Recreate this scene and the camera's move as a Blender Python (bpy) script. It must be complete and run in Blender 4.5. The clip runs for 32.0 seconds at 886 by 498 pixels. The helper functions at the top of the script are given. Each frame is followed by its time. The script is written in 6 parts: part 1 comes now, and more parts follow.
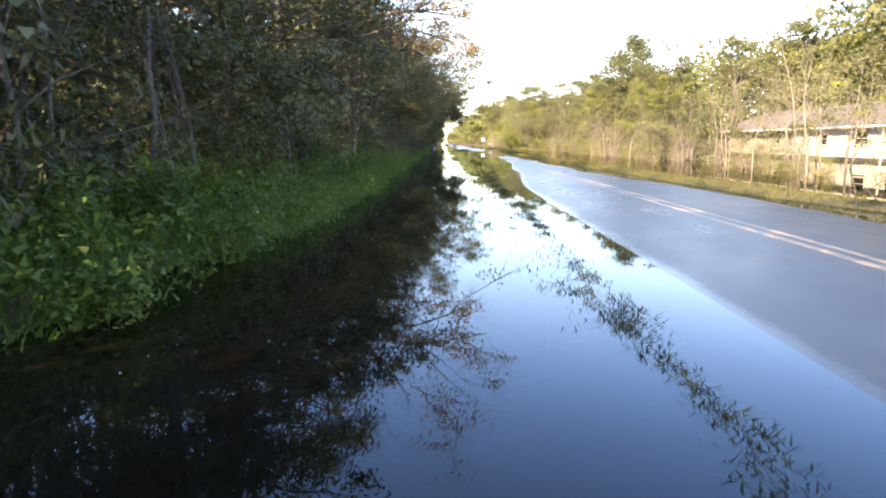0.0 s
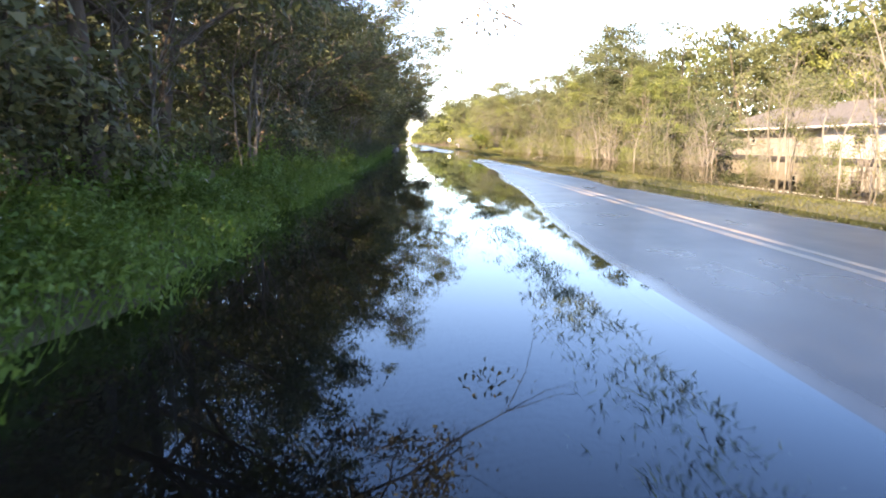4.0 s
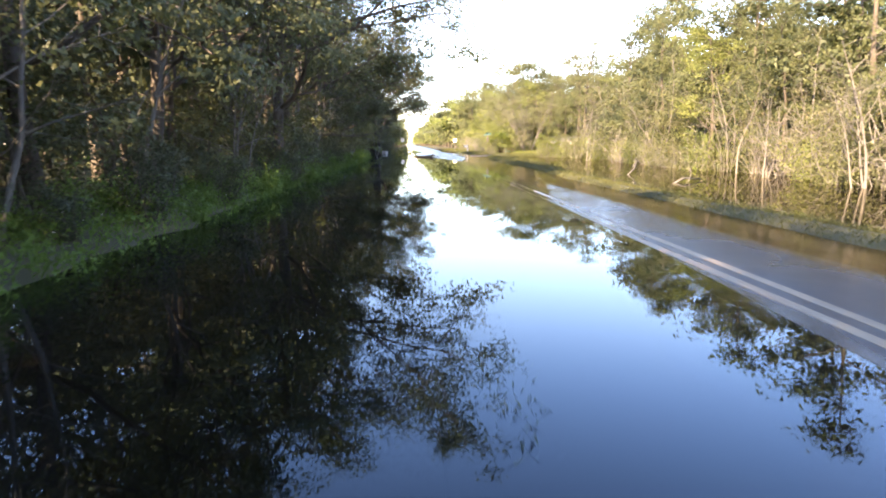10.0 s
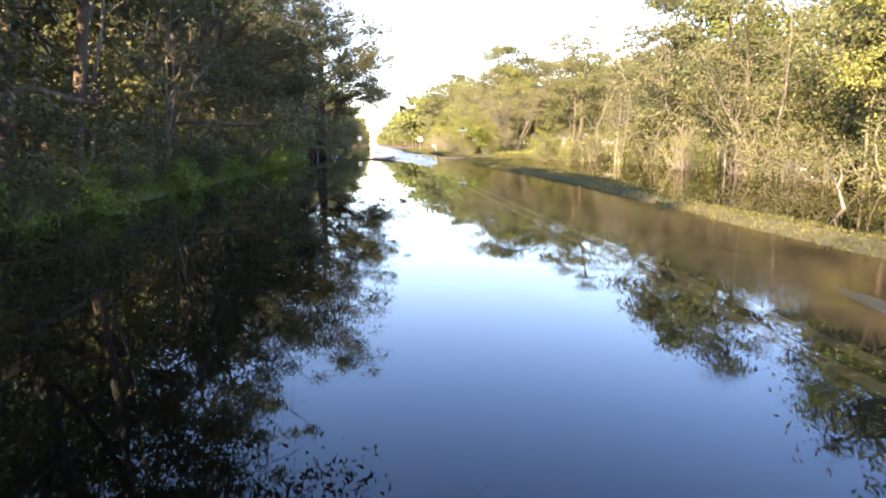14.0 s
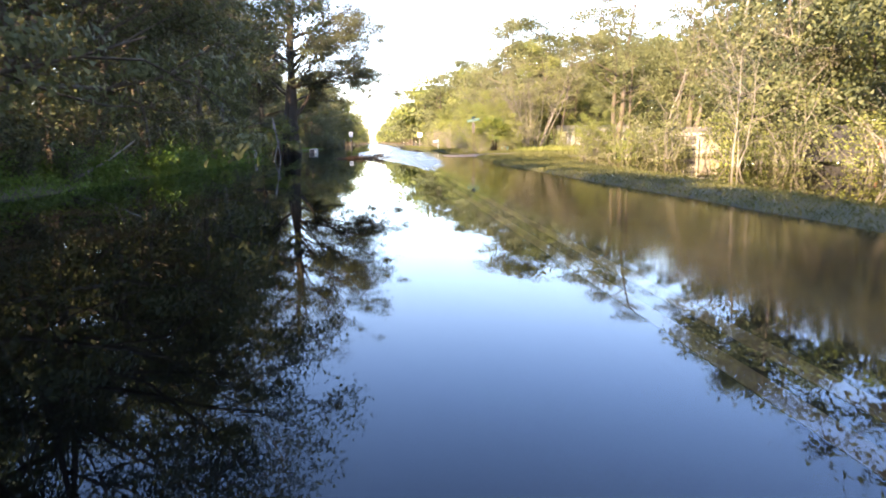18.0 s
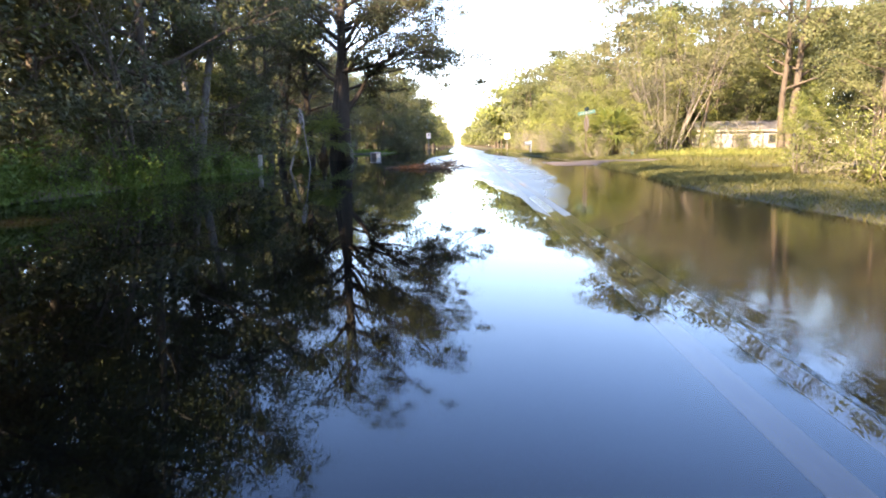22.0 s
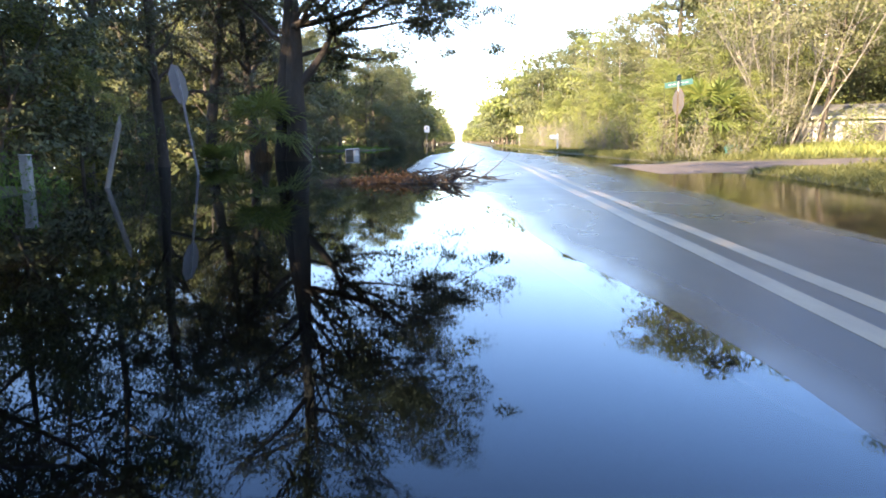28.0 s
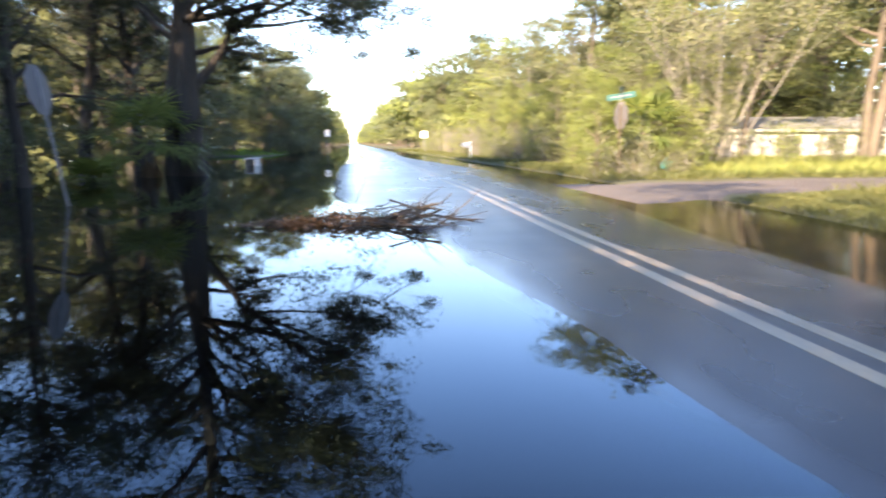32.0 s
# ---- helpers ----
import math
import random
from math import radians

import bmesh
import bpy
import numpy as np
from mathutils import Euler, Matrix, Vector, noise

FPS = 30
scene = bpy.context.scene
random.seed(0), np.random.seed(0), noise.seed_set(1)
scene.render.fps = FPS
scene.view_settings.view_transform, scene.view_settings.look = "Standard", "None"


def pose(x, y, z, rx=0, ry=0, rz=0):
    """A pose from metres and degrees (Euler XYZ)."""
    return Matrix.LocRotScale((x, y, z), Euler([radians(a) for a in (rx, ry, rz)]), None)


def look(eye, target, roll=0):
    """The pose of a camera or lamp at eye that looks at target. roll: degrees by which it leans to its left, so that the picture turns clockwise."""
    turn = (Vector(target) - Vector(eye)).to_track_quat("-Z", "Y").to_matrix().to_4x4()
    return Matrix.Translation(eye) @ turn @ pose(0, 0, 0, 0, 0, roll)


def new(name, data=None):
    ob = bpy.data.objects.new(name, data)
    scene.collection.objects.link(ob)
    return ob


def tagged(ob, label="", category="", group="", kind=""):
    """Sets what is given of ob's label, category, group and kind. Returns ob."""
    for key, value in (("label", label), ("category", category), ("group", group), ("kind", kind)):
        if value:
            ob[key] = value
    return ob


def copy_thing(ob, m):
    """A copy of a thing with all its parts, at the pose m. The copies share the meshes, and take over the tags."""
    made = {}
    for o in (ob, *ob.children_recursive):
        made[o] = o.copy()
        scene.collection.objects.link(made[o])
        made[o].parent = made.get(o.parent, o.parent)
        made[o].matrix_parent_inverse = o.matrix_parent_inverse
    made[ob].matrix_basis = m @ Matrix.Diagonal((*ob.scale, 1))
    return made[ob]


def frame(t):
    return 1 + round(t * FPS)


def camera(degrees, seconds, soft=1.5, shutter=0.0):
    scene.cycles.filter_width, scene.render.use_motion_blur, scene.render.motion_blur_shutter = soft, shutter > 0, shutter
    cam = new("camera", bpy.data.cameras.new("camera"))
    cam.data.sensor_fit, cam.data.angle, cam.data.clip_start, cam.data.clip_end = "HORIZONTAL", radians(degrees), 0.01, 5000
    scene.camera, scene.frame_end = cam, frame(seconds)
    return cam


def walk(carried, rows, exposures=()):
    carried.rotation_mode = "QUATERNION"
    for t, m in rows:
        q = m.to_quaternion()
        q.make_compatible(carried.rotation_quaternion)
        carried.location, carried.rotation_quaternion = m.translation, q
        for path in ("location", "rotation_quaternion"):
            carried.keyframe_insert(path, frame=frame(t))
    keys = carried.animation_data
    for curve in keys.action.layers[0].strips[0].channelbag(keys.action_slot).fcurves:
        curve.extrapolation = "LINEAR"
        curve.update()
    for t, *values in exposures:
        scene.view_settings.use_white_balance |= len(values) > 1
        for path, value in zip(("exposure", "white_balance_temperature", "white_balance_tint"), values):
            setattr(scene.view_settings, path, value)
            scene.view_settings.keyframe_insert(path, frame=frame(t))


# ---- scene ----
cam = camera(67.24, 32.0, soft=1.9, shutter=0.25)
PATH = [
    (0.0, 0.341, 2.646, 1.103, 80.919, -0.234, 0.555),
    (0.5, 0.329, 3.392, 1.100, 80.957, -0.193, 0.545),
    (1.0, 0.321, 4.316, 1.098, 80.974, -0.182, 0.529),
    (1.5, 0.310, 5.386, 1.089, 80.962, -0.202, 0.531),
    (1.8, 0.300, 6.132, 1.089, 80.962, -0.202, 0.531),
    (1.9, 0.297, 6.379, 1.088, 80.962, -0.202, 0.502),
    (2.0, 0.293, 6.628, 1.088, 80.964, -0.201, 0.328),
    (2.1, 0.304, 6.916, 1.089, 80.979, -0.193, -1.061),
    (2.2, 0.314, 7.204, 1.090, 80.991, -0.187, -2.218),
    (2.3, 0.324, 7.493, 1.090, 80.993, -0.186, -2.363),
    (2.5, 0.345, 8.069, 1.092, 80.993, -0.186, -2.363),
    (3.0, 0.388, 9.462, 1.085, 80.982, -0.176, -2.416),
    (3.5, 0.414, 10.681, 1.098, 80.976, -0.179, -2.459),
    (5.5, 0.521, 17.351, 1.026, 81.013, -0.083, -2.491),
    (6.0, 0.591, 19.465, 1.032, 81.017, -0.085, -2.531),
    (6.5, 0.721, 21.848, 1.013, 81.053, -0.071, -2.521),
    (7.0, 0.845, 24.232, 1.004, 81.089, 0.013, -2.512),
    (7.5, 0.999, 27.075, 0.989, 81.110, 0.054, -2.462),
    (8.0, 1.124, 29.968, 0.993, 81.131, 0.125, -2.417),
    (8.5, 1.172, 32.799, 1.012, 81.153, 0.203, -2.383),
    (9.0, 1.276, 35.571, 1.069, 81.166, 0.273, -2.338),
    (9.5, 1.335, 38.212, 1.131, 81.098, 0.266, -2.306),
    (10.0, 1.377, 40.717, 1.176, 81.039, 0.207, -2.276),
    (10.5, 1.462, 43.058, 1.185, 81.002, 0.311, -2.285),
    (11.0, 1.541, 45.228, 1.192, 80.955, 0.342, -2.301),
    (11.5, 1.572, 47.286, 1.184, 80.964, 0.326, -2.326),
    (12.0, 1.586, 49.206, 1.198, 80.973, 0.279, -2.355),
    (12.3, 1.620, 50.280, 1.194, 80.973, 0.279, -2.355),
    (12.4, 1.631, 50.638, 1.193, 80.973, 0.277, -2.413),
    (12.5, 1.642, 50.996, 1.191, 80.976, 0.268, -2.643),
    (12.6, 1.667, 51.333, 1.186, 80.982, 0.245, -3.219),
    (12.7, 1.691, 51.670, 1.181, 80.991, 0.215, -3.996),
    (12.8, 1.716, 52.007, 1.175, 81.000, 0.186, -4.744),
    (12.9, 1.740, 52.344, 1.170, 81.004, 0.171, -5.119),
    (13.0, 1.765, 52.681, 1.165, 81.005, 0.167, -5.234),
    (13.5, 1.903, 54.253, 1.110, 81.030, 0.150, -5.288),
    (14.0, 2.034, 55.725, 1.016, 81.064, 0.144, -5.334),
    (14.5, 2.090, 57.096, 0.934, 81.071, 0.152, -5.356),
    (16.5, 2.538, 63.278, 0.810, 80.930, 0.291, -5.221),
    (17.0, 2.625, 64.835, 0.795, 80.929, 0.325, -5.194),
    (17.5, 2.778, 66.431, 0.763, 80.950, 0.379, -5.232),
    (18.0, 2.920, 68.070, 0.763, 80.911, 0.401, -5.285),
    (18.5, 3.056, 69.707, 0.727, 80.948, 0.439, -5.298),
    (19.0, 3.174, 71.329, 0.712, 80.966, 0.486, -5.312),
    (19.5, 3.293, 72.908, 0.680, 81.017, 0.496, -5.276),
    (20.0, 3.395, 74.427, 0.685, 81.019, 0.525, -5.244),
    (20.5, 3.481, 75.892, 0.697, 81.037, 0.492, -5.281),
    (20.9, 3.515, 76.949, 0.694, 81.037, 0.492, -5.281),
    (21.0, 3.523, 77.213, 0.694, 81.043, 0.489, -4.920),
    (21.1, 3.502, 77.470, 0.696, 81.075, 0.472, -2.785),
    (21.2, 3.480, 77.726, 0.698, 81.123, 0.447, 0.290),
    (21.3, 3.459, 77.982, 0.701, 81.144, 0.436, 1.701),
    (21.4, 3.438, 78.239, 0.703, 81.148, 0.434, 1.955),
    (21.5, 3.417, 78.495, 0.705, 81.148, 0.434, 1.955),
    (22.0, 3.358, 79.711, 0.709, 81.208, 0.425, 1.943),
    (22.5, 3.367, 80.943, 0.666, 81.165, 0.443, 1.961),
    (23.0, 3.374, 82.251, 0.630, 81.122, 0.451, 1.970),
    (23.5, 3.364, 83.565, 0.612, 81.117, 0.430, 1.926),
    (24.0, 3.354, 84.802, 0.588, 81.133, 0.458, 1.875),
    (24.5, 3.332, 85.928, 0.564, 81.097, 0.471, 1.878),
    (25.0, 3.312, 86.968, 0.534, 81.071, 0.444, 1.888),
    (25.5, 3.247, 87.909, 0.523, 81.074, 0.419, 1.891),
    (27.5, 3.018, 90.685, 0.642, 80.938, 0.485, 1.982),
    (28.0, 2.935, 91.174, 0.592, 80.913, 0.460, 1.987),
    (28.5, 2.859, 91.569, 0.585, 80.937, 0.403, 2.021),
    (29.0, 2.756, 91.908, 0.699, 80.951, 0.345, 2.045),
    (29.5, 2.663, 92.209, 0.914, 80.983, 0.278, 2.086),
    (30.0, 2.553, 92.461, 0.947, 81.005, 0.222, 2.124),
    (30.5, 2.451, 92.702, 0.941, 80.974, 0.217, 2.167),
    (31.0, 2.339, 92.928, 0.956, 80.953, 0.204, 2.220),
    (31.5, 2.207, 93.090, 0.952, 80.998, 0.225, 2.277),
    (31.6, 2.191, 93.145, 0.951, 80.998, 0.225, 2.231),
    (31.7, 2.176, 93.200, 0.950, 80.997, 0.214, 1.677),
    (31.8, 2.160, 93.255, 0.950, 80.993, 0.184, 0.060),
    (31.9, 2.144, 93.310, 0.949, 80.986, 0.125, -3.035),
    (32.0, 2.129, 93.365, 0.948, 80.976, 0.051, -6.961),
]
walk(cam, [(t, pose(x, y, z, rx, ry, rz)) for t, x, y, z, rx, ry, rz in PATH],
     exposures=[(0.0, 2.76, 8600, 27), (2.5, 2.76, 8150, 26), (6.0, 2.76, 8200, 27), (9.0, 2.92, 8100, 27), (12.0, 3.00, 8800, 29), (17.0, 2.98, 8600, 28), (21.0, 2.97, 8600, 28),
                (23.0, 2.97, 8100, 27), (25.0, 3.00, 7900, 25), (28.0, 3.00, 7700, 22), (32.0, 3.00, 7700, 22)])

# ---- world, sun, exposure ----
SUN_ELEV, SUN_AZ = radians(26.5), radians(217)      # azimuth from +y, clockwise: behind the left-hand woods
world = bpy.data.worlds.new("world")
scene.world = world
world.use_nodes = True
wn, wl = world.node_tree.nodes, world.node_tree.links
sky = wn.new("ShaderNodeTexSky")
sky.sky_type = 'NISHITA'
sky.sun_disc = False
sky.sun_elevation = SUN_ELEV
sky.sun_rotation = SUN_AZ
sky.air_density, sky.dust_density, sky.ozone_density = 1.0, 0.1, 4.5
wn["Background"].inputs["Strength"].default_value = 0.14
wl.new(sky.outputs[0], wn["Background"].inputs["Color"])
sun_data = bpy.data.lights.new("sun", 'SUN')
sun_data.energy, sun_data.angle, sun_data.color = 5.0, radians(0.6), (1.0, 0.88, 0.65)
sun = new("sun", sun_data)
to_sun = Vector((math.sin(SUN_AZ) * math.cos(SUN_ELEV), math.cos(SUN_AZ) * math.cos(SUN_ELEV), math.sin(SUN_ELEV)))
sun.matrix_world = look(to_sun * 60, (0, 0, 0))


# ---- materials ----
class Nodes:
    """A small helper to write node materials."""

    def __init__(self, name):
        self.mat = bpy.data.materials.new(name)
        self.mat.use_nodes = True
        self.tree = self.mat.node_tree
        self.bsdf = self.tree.nodes["Principled BSDF"]
        self.out = self.tree.nodes["Material Output"]

    def add(self, kind, **values):
        n = self.tree.nodes.new(kind)
        for k, v in values.items():
            if k in n.inputs:
                n.inputs[k].default_value = v
        return n

    def link(self, a, b):
        self.tree.links.new(a, b)

    def noise(self, scale, detail=4.0, rough=0.55, coords=None, stretch=None):
        n = self.add("ShaderNodeTexNoise", Scale=scale, Detail=detail, Roughness=rough)
        src = self.coords() if coords is None else coords
        if stretch:
            m = self.add("ShaderNodeMapping")
            m.inputs["Scale"].default_value = stretch
            self.link(src, m.inputs["Vector"])
            src = m.outputs[0]
        self.link(src, n.inputs["Vector"])
        return n.outputs[0]

    def coords(self, kind="Object"):
        return self.add("ShaderNodeTexCoord").outputs[kind]

    def ramp(self, fac, stops):
        r = self.add("ShaderNodeValToRGB")
        while len(r.color_ramp.elements) < len(stops):
            r.color_ramp.elements.new(0.5)
        for e, (p, c) in zip(r.color_ramp.elements, stops):
            e.position, e.color = p, (*c, 1) if len(c) == 3 else c
        self.link(fac, r.inputs[0])
        return r.outputs[0]

    def mix(self, fac, a, b, mode='MIX'):
        m = self.add("ShaderNodeMix")
        m.data_type, m.blend_type = 'RGBA', mode
        for sock, v in ((m.inputs[0], fac), (m.inputs[6], a), (m.inputs[7], b)):
            if isinstance(v, (int, float)):
                sock.default_value = v
            elif isinstance(v, tuple):
                sock.default_value = (*v, 1)
            else:
                self.link(v, sock)
        return m.outputs[2]

    def math(self, op, a, b=0.0):
        m = self.add("ShaderNodeMath")
        m.operation = op
        for sock, v in zip(m.inputs, (a, b)):
            if isinstance(v, (int, float)):
                sock.default_value = v
            else:
                self.link(v, sock)
        return m.outputs[0]

    def bump(self, height, strength, distance):
        b = self.add("ShaderNodeBump", Strength=strength, Distance=distance)
        self.link(height, b.inputs["Height"])
        return b.outputs[0]

    def set(self, color=None, rough=None, normal=None, **more):
        b = self.bsdf
        for key, v in (("Base Color", color), ("Roughness", rough), ("Normal", normal), *more.items()):
            if v is None:
                continue
            if isinstance(v, (int, float)):
                b.inputs[key].default_value = v
            elif isinstance(v, tuple):
                b.inputs[key].default_value = (*v, 1)
            else:
                self.link(v, b.inputs[key])
        return self.mat


def surface(name, dark, light, scale, rough=0.8, bump=0.4, dist=0.01, stretch=None, fine=6.0, metal=0.0, random_amount=0.15):
    """A worn surface with variation at two scales."""
    n = Nodes(name)
    big, small = n.noise(scale, 5, 0.6, stretch=stretch), n.noise(scale * fine, 3, 0.6, stretch=stretch)
    both = n.math('ADD', n.math('MULTIPLY', big, 0.6), n.math('MULTIPLY', small, 0.4))
    col = n.ramp(both, [(0.32, dark), (0.68, light)])
    rnd = n.add("ShaderNodeObjectInfo").outputs["Random"]
    col = n.mix(n.math('MULTIPLY', rnd, random_amount), col, tuple(c * 0.5 for c in dark))
    return n.set(col, n.math('ADD', n.math('MULTIPLY', small, 0.25), rough - 0.12), n.bump(both, bump, dist), Metallic=metal)


def foliage(name, dark, mid, light, through_=0.35):
    """Leaves: colour from leaf to leaf and from plant to plant, some light through them."""
    n = Nodes(name)
    isle = n.add("ShaderNodeNewGeometry").outputs["Random Per Island"]
    rnd = n.add("ShaderNodeObjectInfo").outputs["Random"]
    patch = n.noise(0.55, 2)
    f = n.math('ADD', n.math('MULTIPLY', isle, 0.5), n.math('ADD', n.math('MULTIPLY', rnd, 0.25), n.math('MULTIPLY', patch, 0.4)))
    col = n.ramp(f, [(0.18, dark), (0.52, mid), (0.92, light)])
    n.set(col, 0.55)
    n.bsdf.inputs["Specular IOR Level"].default_value = 0.25
    tr = n.add("ShaderNodeBsdfTranslucent")
    n.link(n.mix(0.6, col, (light[0], light[1] * 1.05, light[2] * 0.6)), tr.inputs[0])
    m = n.add("ShaderNodeMixShader", Fac=through_)
    n.link(n.bsdf.outputs[0], m.inputs[1])
    n.link(tr.outputs[0], m.inputs[2])
    n.link(m.outputs[0], n.out.inputs[0])
    return n.mat


# leaf colours carry light too: darker sets for shade, lighter sets for sun
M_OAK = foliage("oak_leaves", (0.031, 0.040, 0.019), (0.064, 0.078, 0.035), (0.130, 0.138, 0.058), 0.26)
M_SHADELEAF = foliage("shade_dark_leaves", (0.024, 0.034, 0.019), (0.047, 0.063, 0.033), (0.092, 0.106, 0.052), 0.22)
# oak leaves again, darkened to pass for a crown against the sky
M_BACKLITOAK = foliage("backlit_oak_leaves", (0.018, 0.024, 0.012), (0.036, 0.044, 0.021), (0.072, 0.076, 0.034), 0.14)
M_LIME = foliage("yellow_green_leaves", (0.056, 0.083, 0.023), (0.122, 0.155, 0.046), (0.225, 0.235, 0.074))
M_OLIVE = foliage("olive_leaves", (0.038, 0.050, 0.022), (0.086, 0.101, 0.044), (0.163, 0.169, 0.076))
M_TAN = foliage("withered_leaves", (0.085, 0.060, 0.032), (0.160, 0.115, 0.060), (0.250, 0.190, 0.100), 0.25)
M_HAZE = foliage("thin_olive_leaves", (0.050, 0.054, 0.030), (0.098, 0.105, 0.055), (0.166, 0.166, 0.088), 0.3)
M_WEED = foliage("bank_weeds", (0.026, 0.060, 0.011), (0.064, 0.128, 0.023), (0.135, 0.215, 0.048))
M_GRASS = foliage("verge_grass", (0.036, 0.047, 0.016), (0.068, 0.080, 0.026), (0.138, 0.130, 0.053))
M_REED = foliage("dead_reeds", (0.050, 0.036, 0.018), (0.105, 0.078, 0.036), (0.170, 0.130, 0.065), 0.2)
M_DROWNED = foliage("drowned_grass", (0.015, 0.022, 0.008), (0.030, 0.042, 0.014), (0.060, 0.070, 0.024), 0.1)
M_PALM = foliage("palm_fronds", (0.045, 0.070, 0.020), (0.095, 0.130, 0.036), (0.190, 0.210, 0.062))
M_LITTER = foliage("dead_leaf_litter", (0.050, 0.026, 0.014), (0.120, 0.060, 0.028), (0.210, 0.115, 0.055), 0.12)
M_PALMDEAD = foliage("dead_palm_fronds", (0.055, 0.032, 0.020), (0.095, 0.058, 0.035), (0.15, 0.098, 0.06), 0.12)
M_BARK = surface("grey_brown_bark", (0.036, 0.028, 0.021), (0.115, 0.095, 0.075), 3.5, 0.92, 1.0, 0.05, (1, 1, 0.25))
M_OAKBARK = surface("dark_oak_bark", (0.018, 0.014, 0.011), (0.060, 0.048, 0.038), 3.5, 0.95, 1.0, 0.05, (1, 1, 0.25))
M_PALE = surface("pale_bark", (0.078, 0.072, 0.063), (0.19, 0.178, 0.158), 3.0, 0.85, 0.5, 0.012, (1, 1, 0.3))
M_MOTTLED = surface("dark_bark_with_white_lichen", (0.018, 0.016, 0.013), (0.19, 0.185, 0.175), 2.2, 0.9, 0.9, 0.03, (1, 1, 0.6), fine=4.0)
M_WOOD = surface("weathered_wood", (0.11, 0.10, 0.088), (0.27, 0.25, 0.225), 3.0, 0.85, 0.6, 0.01, (6, 6, 0.7))
M_STICK = surface("wet_brown_sticks", (0.020, 0.015, 0.011), (0.085, 0.062, 0.044), 6.0, 0.7, 0.6, 0.006)
M_WHITE = surface("white_paint", (0.60, 0.59, 0.56), (0.82, 0.81, 0.78), 1.4, 0.6, 0.15, 0.004)
M_PALEWALL = surface("dull_white_siding", (0.26, 0.25, 0.245), (0.38, 0.37, 0.36), 1.4, 0.7, 0.2, 0.004)
M_DULLWHITE = surface("greyish_white_siding", (0.34, 0.33, 0.325), (0.48, 0.47, 0.465), 1.4, 0.7, 0.2, 0.004)
# white paint toned down in colour, as it looks in shade
M_DIMWHITE = surface("dimmed_white_paint", (0.20, 0.195, 0.18), (0.40, 0.39, 0.37), 5.0, 0.8, 0.4, 0.006, (1, 1, 0.3))
M_GREYWALL = surface("grey_tan_boards", (0.17, 0.16, 0.145), (0.29, 0.27, 0.245), 1.8, 0.8, 0.4, 0.006, (1, 1, 4))
M_SHINGLE = surface("grey_brown_shingles", (0.066, 0.063, 0.062), (0.145, 0.139, 0.135), 2.5, 0.9, 0.8, 0.012)
M_GALV = surface("galvanised_steel", (0.15, 0.15, 0.155), (0.27, 0.27, 0.28), 5.0, 0.55, 0.1, 0.002, metal=0.4)
# aluminium with the shadow on the sign backs put into its colour
M_ALU = surface("darkened_aluminium", (0.07, 0.067, 0.07), (0.13, 0.125, 0.13), 3.0, 0.6, 0.1, 0.002, metal=0.3)
M_RED = surface("faded_red_sheeting", (0.35, 0.02, 0.02), (0.48, 0.04, 0.035), 3.0, 0.5, 0.05, 0.001)
M_GREENSIGN = surface("green_sign_sheeting", (0.012, 0.062, 0.060), (0.020, 0.085, 0.082), 3.0, 0.6, 0.05, 0.001)
M_TEAL = surface("teal_plastic", (0.07, 0.36, 0.40), (0.12, 0.48, 0.52), 4.0, 0.45, 0.1, 0.003)
M_DARKTRIM = surface("dark_trim", (0.02, 0.02, 0.022), (0.05, 0.05, 0.052), 4.0, 0.6, 0.1, 0.002)
M_CARPAINT = surface("blue_grey_car_paint", (0.12, 0.15, 0.19), (0.17, 0.21, 0.26), 1.5, 0.3, 0.02, 0.001)
M_CARDARK = surface("charcoal_car_paint", (0.035, 0.035, 0.04), (0.06, 0.06, 0.066), 1.5, 0.3, 0.02, 0.001)
M_RUBBER = surface("tyre_rubber", (0.015, 0.015, 0.015), (0.035, 0.035, 0.035), 8.0, 0.9, 0.2, 0.003)


def glass_mat():
    n = Nodes("window_glass")
    n.set((0.02, 0.025, 0.03), 0.06)
    n.bsdf.inputs["Specular IOR Level"].default_value = 0.8
    return n.mat


M_GLASS = glass_mat()


